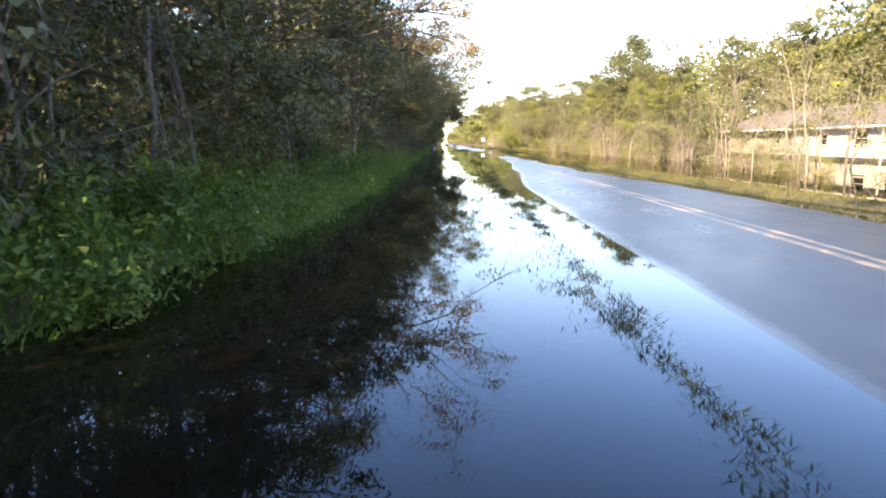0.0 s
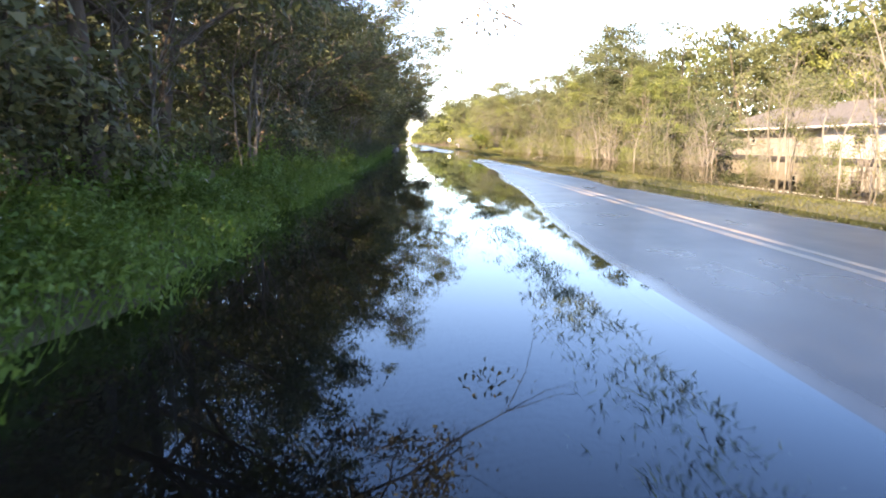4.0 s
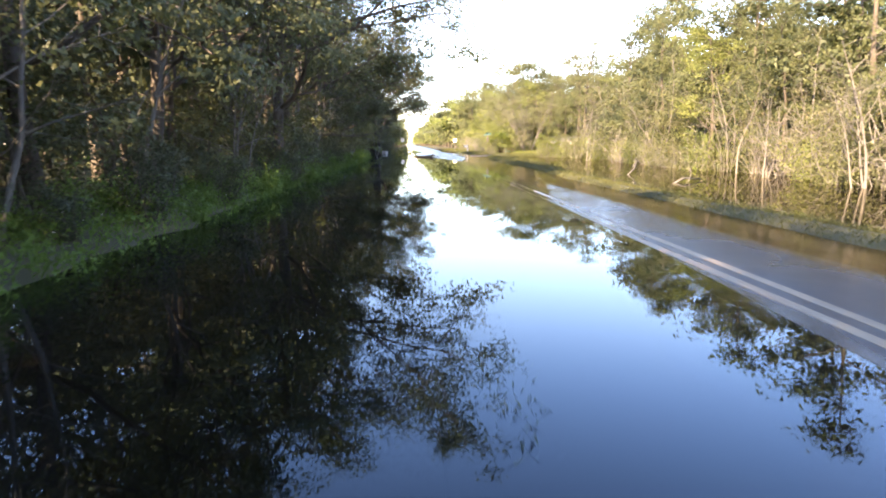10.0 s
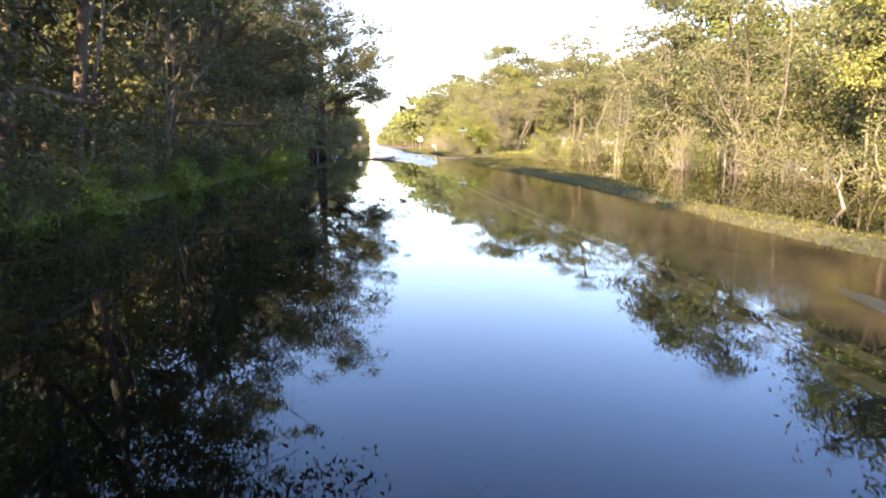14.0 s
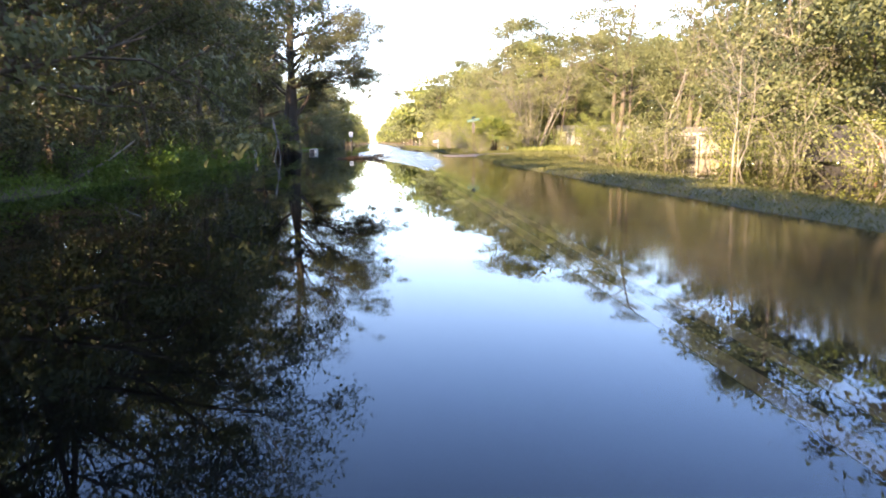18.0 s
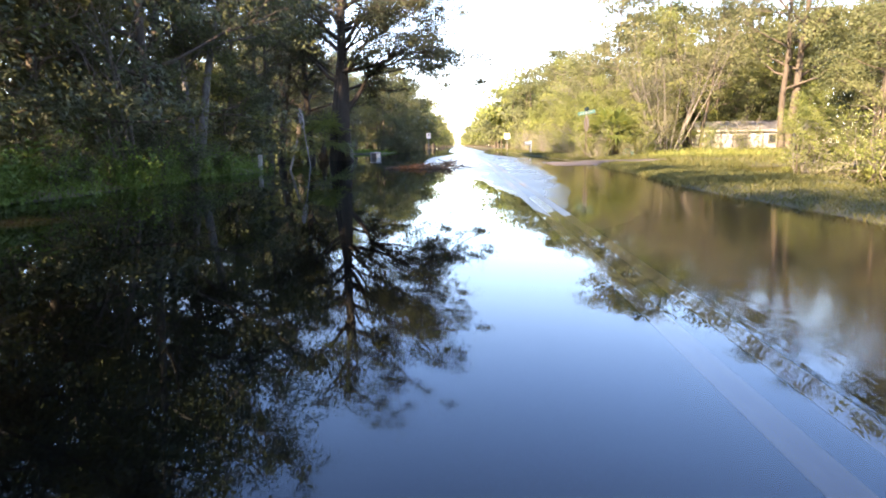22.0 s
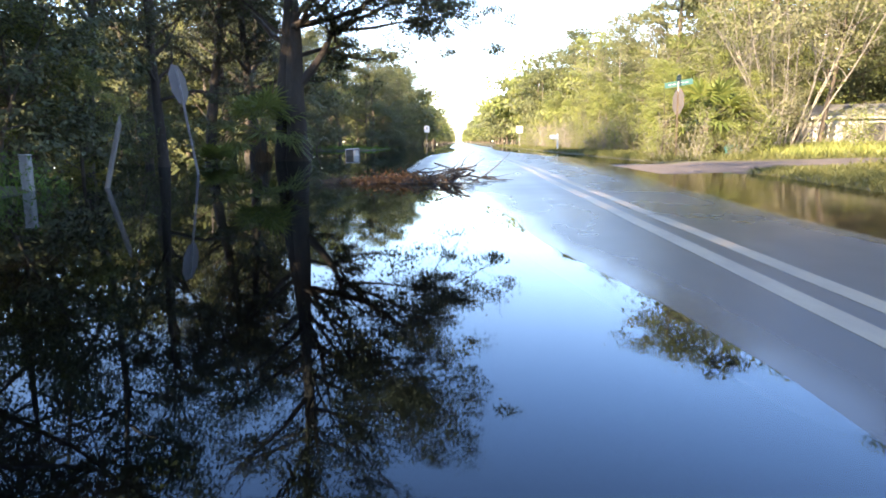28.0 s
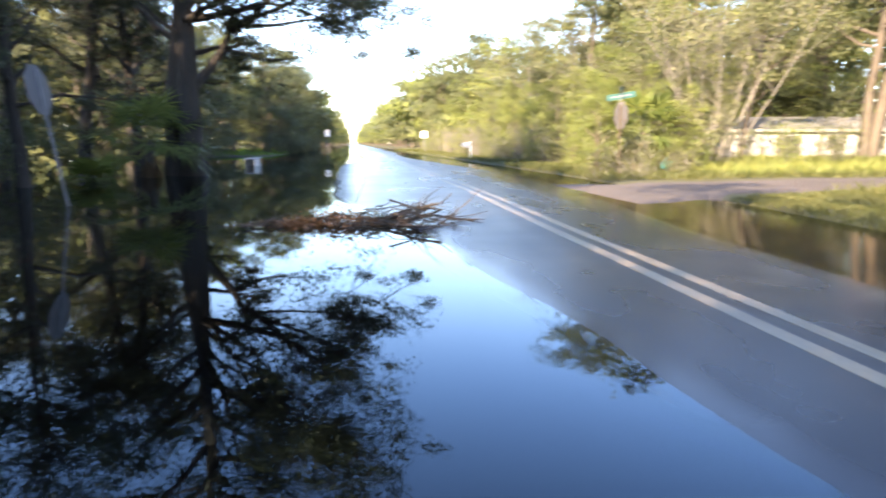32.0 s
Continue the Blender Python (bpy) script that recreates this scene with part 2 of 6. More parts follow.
def asphalt_mat():
    n = Nodes("wet_asphalt")
    grit, patch, lane = n.noise(90, 3, 0.7), n.noise(0.45, 4, 0.6), n.noise(0.5, 3, 0.6, stretch=(1.6, 0.05, 1))
    f = n.math('ADD', n.math('MULTIPLY', patch, 0.5), n.math('MULTIPLY', lane, 0.5))
    col = n.ramp(f, [(0.3, (0.014, 0.018, 0.026)), (0.7, (0.025, 0.031, 0.041))])
    col = n.mix(n.math('MULTIPLY', grit, 0.2), col, (0.050, 0.053, 0.062))
    rough = n.ramp(f, [(0.32, (0.23,) * 3), (0.7, (0.38,) * 3)])
    xyz = n.add("ShaderNodeSeparateXYZ")
    n.link(n.add("ShaderNodeNewGeometry").outputs["Position"], xyz.inputs[0])
    dry = n.add("ShaderNodeMapRange")
    dry.interpolation_type = 'SMOOTHSTEP'
    dry.inputs[1].default_value, dry.inputs[2].default_value = 0.0, 0.004
    n.link(n.math('ADD', xyz.outputs[2], n.math('MULTIPLY', n.math('SUBTRACT', patch, 0.5), 0.008)), dry.inputs[0])
    rough = n.mix(dry.outputs[0], (0.16, 0.16, 0.16), rough)          # a film of water lies near the flood's edge

    def span(v, a, b):
        m = n.add("ShaderNodeMapRange")
        m.interpolation_type = 'SMOOTHSTEP'
        m.inputs[1].default_value, m.inputs[2].default_value = a, b
        n.link(v, m.inputs[0])
        return m.outputs[0]

    wet = n.math('MULTIPLY', span(xyz.outputs[0], 5.0, 6.1), n.math('MULTIPLY', span(xyz.outputs[1], 30, 42), span(xyz.outputs[1], 120, 110)))
    rough = n.mix(n.math('MULTIPLY', wet, 0.85), rough, (0.07, 0.07, 0.07))           # run-off keeps this lane wet
    n.set(col, rough, n.bump(grit, 0.04, 0.002))
    n.link(n.math('MULTIPLY', span(xyz.outputs[2], -0.005, -0.001), n.math('ADD', 0.115, n.math('MULTIPLY', wet, 0.10))), n.bsdf.inputs["Specular IOR Level"])   # no gloss of its own under water
    # road's sky reflection tinted blue through its gloss colour
    n.bsdf.inputs["Specular Tint"].default_value = (0.52, 0.77, 1.0, 1)
    return n.mat


def line_mat():
    n = Nodes("worn_yellow_paint")
    wear, grit = n.noise(1.3, 5, 0.65, stretch=(4, 1, 1)), n.noise(60, 2)
    col = n.ramp(wear, [(0.25, (0.20, 0.160, 0.120)), (0.62, (0.33, 0.255, 0.165))])
    col = n.mix(n.math('MULTIPLY', grit, 0.3), col, (0.12, 0.11, 0.10))
    xyz = n.add("ShaderNodeSeparateXYZ")
    n.link(n.add("ShaderNodeNewGeometry").outputs["Position"], xyz.inputs[0])
    above = n.add("ShaderNodeMapRange")
    above.inputs[1].default_value, above.inputs[2].default_value, above.inputs[4].default_value = -0.004, 0.0, 0.15
    n.link(xyz.outputs[2], above.inputs[0])
    n.link(above.outputs[0], n.bsdf.inputs["Specular IOR Level"])
    return n.set(col, 0.4, n.bump(grit, 0.04, 0.002))


def ground_mat():
    n = Nodes("soil_and_grass")
    big, mid, fine = n.noise(0.12, 4), n.noise(1.1, 5, 0.6), n.noise(14, 4, 0.65)
    f = n.math('ADD', n.math('MULTIPLY', big, 0.35), n.math('ADD', n.math('MULTIPLY', mid, 0.4), n.math('MULTIPLY', fine, 0.25)))
    col = n.ramp(f, [(0.30, (0.026, 0.022, 0.013)), (0.5, (0.050, 0.050, 0.019)), (0.7, (0.100, 0.094, 0.036))])
    xyz = n.add("ShaderNodeSeparateXYZ")
    n.link(n.add("ShaderNodeNewGeometry").outputs["Position"], xyz.inputs[0])
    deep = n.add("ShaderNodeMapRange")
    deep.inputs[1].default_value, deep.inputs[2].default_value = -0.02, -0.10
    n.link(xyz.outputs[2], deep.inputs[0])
    col = n.mix(deep.outputs[0], col, n.ramp(mid, [(0.35, (0.008, 0.007, 0.004)), (0.65, (0.018, 0.014, 0.008))]))  # darkened below the waterline, in place of light lost in the water
    return n.set(col, 0.95, n.bump(f, 0.8, 0.06))


def gravel_mat():
    n = Nodes("shadow_toned_gravel")
    stones, mid = n.noise(55, 3, 0.7), n.noise(0.9, 5, 0.6)
    f = n.math('ADD', n.math('MULTIPLY', stones, 0.5), n.math('MULTIPLY', mid, 0.5))
    # stone colours lowered to hold the shadow on the side road
    col = n.ramp(f, [(0.33, (0.034, 0.027, 0.025)), (0.7, (0.098, 0.079, 0.070))])
    return n.set(col, 0.85, n.bump(stones, 0.7, 0.02))


def water_mat():
    """Tannin-brown flood water: a mirror at low angles with tinted reflections, clear brown looking down; still on one
    lane, wind- and current-ruffled on the other.
    """
    n = Nodes("flood_water")
    pos = n.add("ShaderNodeNewGeometry").outputs["Position"]
    xyz = n.add("ShaderNodeSeparateXYZ")
    n.link(pos, xyz.inputs[0])

    def band(v, a, b):
        m = n.add("ShaderNodeMapRange")
        m.interpolation_type = 'SMOOTHSTEP'
        m.inputs[1].default_value, m.inputs[2].default_value = a, b
        n.link(v, m.inputs[0])
        return m.outputs[0]

    wob = n.math('ADD', xyz.outputs[0], n.math('MULTIPLY', n.math('SUBTRACT', n.noise(0.35, 3, coords=pos), 0.5), 0.45))
    flow = n.math('MULTIPLY', band(wob, 4.40, 4.85), band(wob, 8.0, 7.0))
    flow = n.math('MULTIPLY', flow, n.math('MULTIPLY', band(xyz.outputs[1], 28, 44), band(xyz.outputs[1], 118, 109)))
    swell, cat, rip = n.noise(0.7, 2, coords=pos), n.noise(5, 3, 0.5, coords=pos, stretch=(1, 0.45, 1)), n.noise(16, 3, 0.55, coords=pos, stretch=(0.3, 1.8, 1))
    amount = n.math('ADD', 0.0022, n.math('MULTIPLY', flow, 0.026))
    height = n.math('ADD', n.math('MULTIPLY', swell, 0.004), n.math('MULTIPLY', n.math('ADD', cat, rip), amount))
    lip = n.math('MULTIPLY', n.math('MULTIPLY', band(xyz.outputs[0], 4.38, 4.46), band(xyz.outputs[0], 4.95, 4.6)), n.math('MULTIPLY', band(xyz.outputs[1], 74, 79), band(xyz.outputs[1], 87, 83)))
    height = n.math('ADD', height, n.math('MULTIPLY', n.math('MULTIPLY', n.noise(9, 2, coords=pos, stretch=(2.2, 0.10, 1)), lip), 0.09))   # small waves where the current spills over the crown
    normal = n.bump(height, 0.5, 0.03)
    fres = n.add("ShaderNodeFresnel", IOR=1.34)
    n.link(normal, fres.inputs["Normal"])
    shallow = n.math('MULTIPLY', band(xyz.outputs[0], 2.6, 3.6), band(xyz.outputs[0], 5.6, 4.8))
    clear = n.add("ShaderNodeBsdfTransparent")
    n.link(n.mix(shallow, (0.20, 0.16, 0.12), (0.68, 0.57, 0.50)), clear.inputs[0])  # clearer where it is a finger deep
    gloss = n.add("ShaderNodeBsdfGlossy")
    warm_tint = n.math('MAXIMUM', flow, n.math('MULTIPLY', band(xyz.outputs[0], 7.2, 8.4), 0.9))
    still = n.mix(band(fres.outputs[0], 0.07, 0.28), (0.56, 0.80, 1.0), (0.715, 0.80, 0.85))          # reflection tinted blue for a deeper sky, more so the steeper it is looked into
    n.link(n.mix(warm_tint, still, (0.82, 0.79, 0.70)), gloss.inputs["Color"])   # reflections painted warmer on the ruffled lane and in the ditch
    n.link(n.math('ADD', n.math('MULTIPLY', flow, 0.062), 0.0005), gloss.inputs["Roughness"])
    n.link(normal, gloss.inputs["Normal"])
    m = n.add("ShaderNodeMixShader")
    n.link(fres.outputs[0], m.inputs[0])
    n.link(clear.outputs[0], m.inputs[1])
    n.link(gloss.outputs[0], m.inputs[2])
    # milky brown lane, plus a painted haze lifting dark reflections near the bank
    silt_lift = n.add("ShaderNodeBsdfDiffuse", Color=(0.205, 0.160, 0.122, 1))
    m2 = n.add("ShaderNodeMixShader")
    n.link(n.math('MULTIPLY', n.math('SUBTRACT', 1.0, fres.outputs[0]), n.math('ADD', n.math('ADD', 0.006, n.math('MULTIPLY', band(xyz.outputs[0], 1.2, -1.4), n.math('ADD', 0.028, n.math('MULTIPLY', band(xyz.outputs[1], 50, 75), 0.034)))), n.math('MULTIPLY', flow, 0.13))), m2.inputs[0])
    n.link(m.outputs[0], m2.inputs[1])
    n.link(silt_lift.outputs[0], m2.inputs[2])
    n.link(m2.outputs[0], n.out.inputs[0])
    return n.mat


M_ASPHALT, M_LINE, M_GROUND, M_GRAVEL, M_WATER = asphalt_mat(), line_mat(), ground_mat(), gravel_mat(), water_mat()


# ---- mesh helpers ----
class Shape:
    """Collects faces of one mesh."""

    def __init__(self):
        self.v, self.f = [], []

    def add(self, verts, faces):
        k = len(self.v)
        self.v.extend(verts)
        self.f.extend(tuple(i + k for i in f) for f in faces)
        return self

    def box(self, cx, cy, cz, sx, sy, sz, m=None, chamfer=0.0):
        """A box by centre and size; chamfer cuts its upright edges and rims."""
        x, y, z = sx / 2, sy / 2, sz / 2
        if chamfer <= 0:
            vs = [(a * x, b * y, c * z) for c in (-1, 1) for a, b in ((-1, -1), (1, -1), (1, 1), (-1, 1))]
            fs = [(3, 2, 1, 0), (4, 5, 6, 7)] + [(i, (i + 1) % 4, 4 + (i + 1) % 4, 4 + i) for i in range(4)]
        else:
            c = min(chamfer, x * 0.9, y * 0.9, z * 0.9)
            ring = lambda ex, ey, zz: [(-ex + c, -ey, zz), (ex - c, -ey, zz), (ex, -ey + c, zz), (ex, ey - c, zz), (ex - c, ey, zz), (-ex + c, ey, zz), (-ex, ey - c, zz), (-ex, -ey + c, zz)]
            vs = ring(x - c, y - c, -z) + ring(x, y, -z + c) + ring(x, y, z - c) + ring(x - c, y - c, z)
            fs = [tuple(range(7, -1, -1)), tuple(range(24, 32))] + [(r * 8 + i, r * 8 + (i + 1) % 8, r * 8 + 8 + (i + 1) % 8, r * 8 + 8 + i) for r in range(3) for i in range(8)]
        t = m or Matrix()
        return self.add([tuple(t @ Vector((a + cx, b + cy, c_ + cz))) for a, b, c_ in vs], fs)

    def tube(self, pts, radii, n=6, cap=True):
        """A tapered round tube along a line of points."""
        pts = [Vector(p) for p in pts]
        k, side = len(self.v), None
        for i, p in enumerate(pts):
            d = (pts[min(i + 1, len(pts) - 1)] - pts[max(i - 1, 0)]).normalized()
            if side is None or abs(side.dot(d)) > 0.95:
                side = d.orthogonal().normalized()
            side = (side - d * side.dot(d)).normalized()
            up = d.cross(side)
            for j in range(n):
                a = 2 * math.pi * j / n
                self.v.append(tuple(p + (side * math.cos(a) + up * math.sin(a)) * radii[i]))
        for i in range(len(pts) - 1):
            for j in range(n):
                a, b = k + i * n + j, k + i * n + (j + 1) % n
                self.f.append((a, b, b + n, a + n))
        if cap:
            self.f.append(tuple(k + (len(pts) - 1) * n + j for j in range(n)))
            self.f.append(tuple(k + n - 1 - j for j in range(n)))
        return self

    def prism(self, outline, axis_from, axis_to):
        """An outline of 3D points swept from one offset to another."""
        a, b, n = Vector(axis_from), Vector(axis_to), len(outline)
        vs = [tuple(Vector(p) + a) for p in outline] + [tuple(Vector(p) + b) for p in outline]
        return self.add(vs, [tuple(range(n - 1, -1, -1)), tuple(range(n, 2 * n))] + [(i, (i + 1) % n, n + (i + 1) % n, n + i) for i in range(n)])


def mesh_of(name, verts, faces, mat, smooth=False):
    me = bpy.data.meshes.new(name)
    me.from_pydata(verts, [], faces)
    me.materials.append(mat)
    if smooth:
        me.polygons.foreach_set("use_smooth", [True] * len(me.polygons))
    me.update()
    return me


def part(name, shape, mat, parent=None, label="", smooth=False):
    ob = new(name, shape if isinstance(shape, bpy.types.Mesh) else mesh_of(name, shape.v, shape.f, mat, smooth))
    if parent:
        ob.parent = parent
    return tagged(ob, label)


def thing(name, label, category, m=None, group=""):
    ob = new(name)
    ob.empty_display_size = 0.2
    if m is not None:
        ob.matrix_world = m
    return tagged(ob, label, category, group)


def cards(name, centres, sizes, rng, mat, aspect=0.5, upright=0.0, droop=0.0, plain=False, faces=None):
    """Many leaves: each a small kite of four corners, bent a little along its middle; plain: three corners; faces: the way each leaf turns its upper side."""
    n = len(centres)
    d = rng.normal(size=(n, 3))
    d[:, 2] = d[:, 2] * (1 - upright) + upright * 1.6 - droop
    d /= np.linalg.norm(d, axis=1)[:, None]
    r = rng.normal(size=(n, 3))
    if faces is not None:
        r = faces / (np.linalg.norm(faces, axis=1)[:, None] + 1e-9) + r * 0.38
        r /= np.linalg.norm(r, axis=1)[:, None] + 1e-9
        d = d - r * np.sum(d * r, axis=1)[:, None]
        d /= np.linalg.norm(d, axis=1)[:, None] + 1e-9
    s = np.cross(d, r)
    s /= np.linalg.norm(s, axis=1)[:, None] + 1e-9
    up = np.cross(s, d)
    L = np.asarray(sizes)[:, None]
    c = np.asarray(centres)
    v = np.empty((n, 4, 3))
    v[:, 0] = c - d * L * 0.5
    v[:, 1] = c + s * L * aspect * 0.5 + up * L * 0.10
    v[:, 2] = c + d * L * 0.5
    v[:, 3] = c - s * L * aspect * 0.5 + up * L * 0.10
    return kites(name, v if not plain else v[:, [0, 1, 3]] + (v[:, [2, 2, 2]] - v[:, [0, 0, 0]]) * np.array([0, 0.5, 0.5])[None, :, None], mat)


def kites(name, v, mat):
    n, k = v.shape[:2]
    me = bpy.data.meshes.new(name)
    me.vertices.add(k * n)
    me.vertices.foreach_set("co", v.reshape(-1).astype(np.float32))
    me.loops.add(k * n)
    me.loops.foreach_set("vertex_index", np.arange(k * n, dtype=np.int32))
    me.polygons.add(n)
    me.polygons.foreach_set("loop_start", np.arange(0, k * n, k, dtype=np.int32))
    me.materials.append(mat)
    me.update(calc_edges=True)
    me.validate()
    return me


def blades(name, base, heights, rng, mat, width=0.012, lean=0.5):
    """Grass: each blade a narrow upright kite that leans."""
    n = len(base)
    a = rng.uniform(0, 2 * np.pi, n)
    side = np.stack([np.cos(a), np.sin(a), np.zeros(n)], 1)
    h = np.asarray(heights)[:, None]
    top = np.stack([rng.normal(0, lean, n), rng.normal(0, lean, n), np.ones(n)], 1) * h
    w = (width * rng.uniform(0.6, 1.5, n))[:, None]
    b = np.asarray(base)
    v = np.empty((n, 4, 3))
    v[:, 0], v[:, 2] = b, b + top
    v[:, 1], v[:, 3] = b + top * np.array([0.35, 0.35, 0.5]) + side * w, b + top * np.array([0.35, 0.35, 0.5]) - side * w
    return kites(name, v, mat)


# ---- the lie of the land ----
def bend(y):
    """The road swings a little to the left beyond the crossing."""
    return -0.013 * max(0.0, y - 105.0)


CENTRE = 4.23


def steps(v, table):
    for (a, za), (b, zb) in zip(table, table[1:]):
        if v <= b:
            t = min(1, max(0, (v - a) / (b - a)))
            t = t * t * (3 - 2 * t)
            return za + (zb - za) * t
    return table[-1][1]


CROWN = [(-60, 0.045), (18, 0.042), (30, 0.026), (40, 0.011), (52, 0.0015), (60, -0.003), (66, -0.020), (79, -0.028), (84.5, -0.005), (88, 0.002), (92.5, 0.010), (96, 0.019), (99, 0.027), (106, 0.055), (118, 0.062), (140, 0.030), (170, 0.05), (400, 0.08)]


def road_z(x, y):
    u = x - CENTRE - bend(y)
    fall = 0.021 if u < 0 else steps(y, [(26, 0.018), (36, 0.007), (46, 0.000), (58, -0.004), (68, -0.002), (82, 0.001), (88, 0.005), (93, 0.011), (100, 0.015), (108, 0.023), (124, 0.027), (140, 0.021)])
    return steps(y, CROWN) - fall * abs(u) - (0.016 * max(0.0, u - 1.0) if 28 < y < 106 else 0.0)


def ground_z(x, y):
    u = x - bend(y)
    w = 0.05 * noise.noise((x * 0.7, y * 0.7, 3.1)) + 0.06 * noise.noise((x * 0.17, y * 0.17, 7.7))
    if u < CENTRE:
        edge = -1.75 + 0.25 * noise.noise((0, y * 0.22, 1.3)) + 0.34 * noise.noise((0, y * 0.75, 4.3)) - steps(y, [(8, 0.25), (14, -0.2), (40, 0.1), (75, 0.7), (98, 0.9)])
        bank = steps(u, [(edge - 2.2, 0.20), (edge - 0.55, 0.10), (edge, 0.0), (edge + 0.8, -0.40), (0.3, -0.40), (1.1, -0.14), (1.6, -0.09), (3, -0.09)])
        flooded = steps(u, [(-26, 0.15), (-20, -0.2), (-3, -0.35), (0.3, -0.35), (1.1, -0.14), (1.6, -0.09), (3, -0.09)])
        lawn = steps(u, [(-9, 0.25), (-4.5, 0.12), (-3.0, -0.12), (0.3, -0.25), (1.1, -0.10), (1.6, -0.07), (3, -0.07)])
        z = bank + (flooded - bank) * steps(y, [(99.5, 0), (102.0, 1)])
        z += (lawn - z) * steps(y, [(138, 0), (146, 1)])
    else:
        inner = steps(y, [(13, 7.32), (18.5, 6.75), (28, 6.62), (38, 6.36), (62, 6.30), (74, 6.85), (90, 6.80), (97, 7.4), (104, 7.9)])
        wide = steps(y, [(13, 8.4), (18.5, 7.9), (28, 7.75), (40, 7.42), (54, 7.02), (66, 7.05), (75, 8.2), (84, 8.9), (92, 9.4), (98, 9.6), (106, 10.0)]) - inner
        verge = [(4, -0.12), (inner - 0.15, -0.10), (inner + 0.3, 0.03), (inner + 0.7, 0.06), (inner + wide, 0.05)]
        shore = steps(y, [(22, 20.5), (32, 26.8), (73, 26.8), (79, 20.5)])
        low = verge + [(inner + wide + 0.6, -0.07), (inner + wide + 1.6, -0.34), (13.0, -0.36), (17, -0.24), (shore, -0.10), (shore + 1.2, 0.10), (60, 0.3)]
        high = verge + [(inner + wide + 3, 0.10), (18, 0.14), (40, 0.25)]
        z = steps(u, low)
        z += (steps(u, high) - z) * steps(y, [(97, 0), (103.5, 1)])
    far = max(0.0, abs(u - CENTRE) - 40)
    return z + w * (0.35 if 1.2 < u < 9 else 1.0) + 0.006 * min(far, 100)


def axis(stops):
    out = []
    for (a, b, s) in stops:
        out.extend(np.arange(a, b, s).tolist())
    return out + [stops[-1][1]]


GX = axis([(-900, -200, 100), (-200, -40, 16), (-40, -14, 2), (-14, -3.6, 0.8), (-3.6, 2, 0.3), (2, 6.2, 0.7), (6.2, 13, 0.3), (13, 28, 0.9), (28, 60, 4), (60, 200, 20), (200, 900, 100)])
GY = axis([(-300, -40, 40), (-40, -4, 3), (-4, 130, 0.8), (130, 240, 4), (240, 640, 20), (640, 2600, 200)])
gv = [(x + bend(y), y, ground_z(x + bend(y), y)) for y in GY for x in GX]
nx = len(GX)
gf = [(j * nx + i, j * nx + i + 1, (j + 1) * nx + i + 1, (j + 1) * nx + i) for j in range(len(GY) - 1) for i in range(nx - 1)]
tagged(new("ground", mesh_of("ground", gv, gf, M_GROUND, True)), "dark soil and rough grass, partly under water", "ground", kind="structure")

RY = axis([(-60, 28, 1.5), (28, 120, 0.6), (120, 300, 4), (300, 2400, 60)])
RX = [-2.8, -2.72, -2.1, -1.4, -0.7, -0.35, 0.0, 0.35, 0.7, 1.05, 1.4, 1.8, 2.2, 2.72, 2.8]
rv = [(CENTRE + bend(y) + dx, y, road_z(CENTRE + bend(y) + dx, y) - (0.12 if abs(dx) > 2.75 else 0)) for y in RY for dx in RX]
nr = len(RX)
rf = [(j * nr + i, j * nr + i + 1, j * nr + nr + 1 + i, j * nr + nr + i) for j in range(len(RY) - 1) for i in range(nr - 1)]
tagged(new("road", mesh_of("road", rv, rf, M_ASPHALT, True)), "wet grey asphalt road with a low crown", "road", kind="structure")
for off in (-0.115, 0.115):
    s = Shape()
    for j, y in enumerate(RY):
        x = CENTRE + bend(y) + off + steps(y, [(60, 0.0), (84, 0.05)])
        for dx, dz in ((-0.056, -0.004), (-0.052, 0.0015), (0.052, 0.0015), (0.056, -0.004)):
            s.v.append((x + dx, y, road_z(x + dx, y) + dz))
    s.f = [(j * 4 + i, j * 4 + i + 1, j * 4 + 5 + i, j * 4 + 4 + i) for j in range(len(RY) - 1) for i in range(3)]
    tagged(new("road_marking", mesh_of("road_marking", s.v, s.f, M_LINE)), "worn pale yellow centre line on the asphalt", "road marking", kind="structure")
wv = [(-300, -80, 0), (300, -80, 0), (300, 420, 0), (-300, 420, 0)]
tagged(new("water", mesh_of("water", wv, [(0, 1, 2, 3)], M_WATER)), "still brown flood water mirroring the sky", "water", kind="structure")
s = Shape()
for j in range(25):
    x = 6.2 + j * 0.3 if j < 8 else 8.3 + (j - 7) * 1.35
    near, far_ = 104.3 - 2.4 * math.exp(-(x - 6.2) * 0.6), 108.2 + 1.4 * math.exp(-(x - 6.2) * 0.6)
    for k in range(7):
        y = near + (far_ - near) * k / 6
        s.v.append((x, y, (-0.10 if j == 0 else max(ground_z(x, y), 0.0) * min(1, j / 5) + 0.012 * min(j, 3) - 0.004) - (0.09 if k in (0, 6) else 0) + 0.01 * noise.noise((x, y * 2, 0))))
s.f = [(j * 7 + k, j * 7 + 7 + k, j * 7 + 8 + k, j * 7 + 1 + k) for j in range(24) for k in range(6)]
tagged(new("side_road", mesh_of("side_road", s.v, s.f, M_GRAVEL, True)), "grey-brown gravel side road, darkened as in shadow", "road", kind="structure")


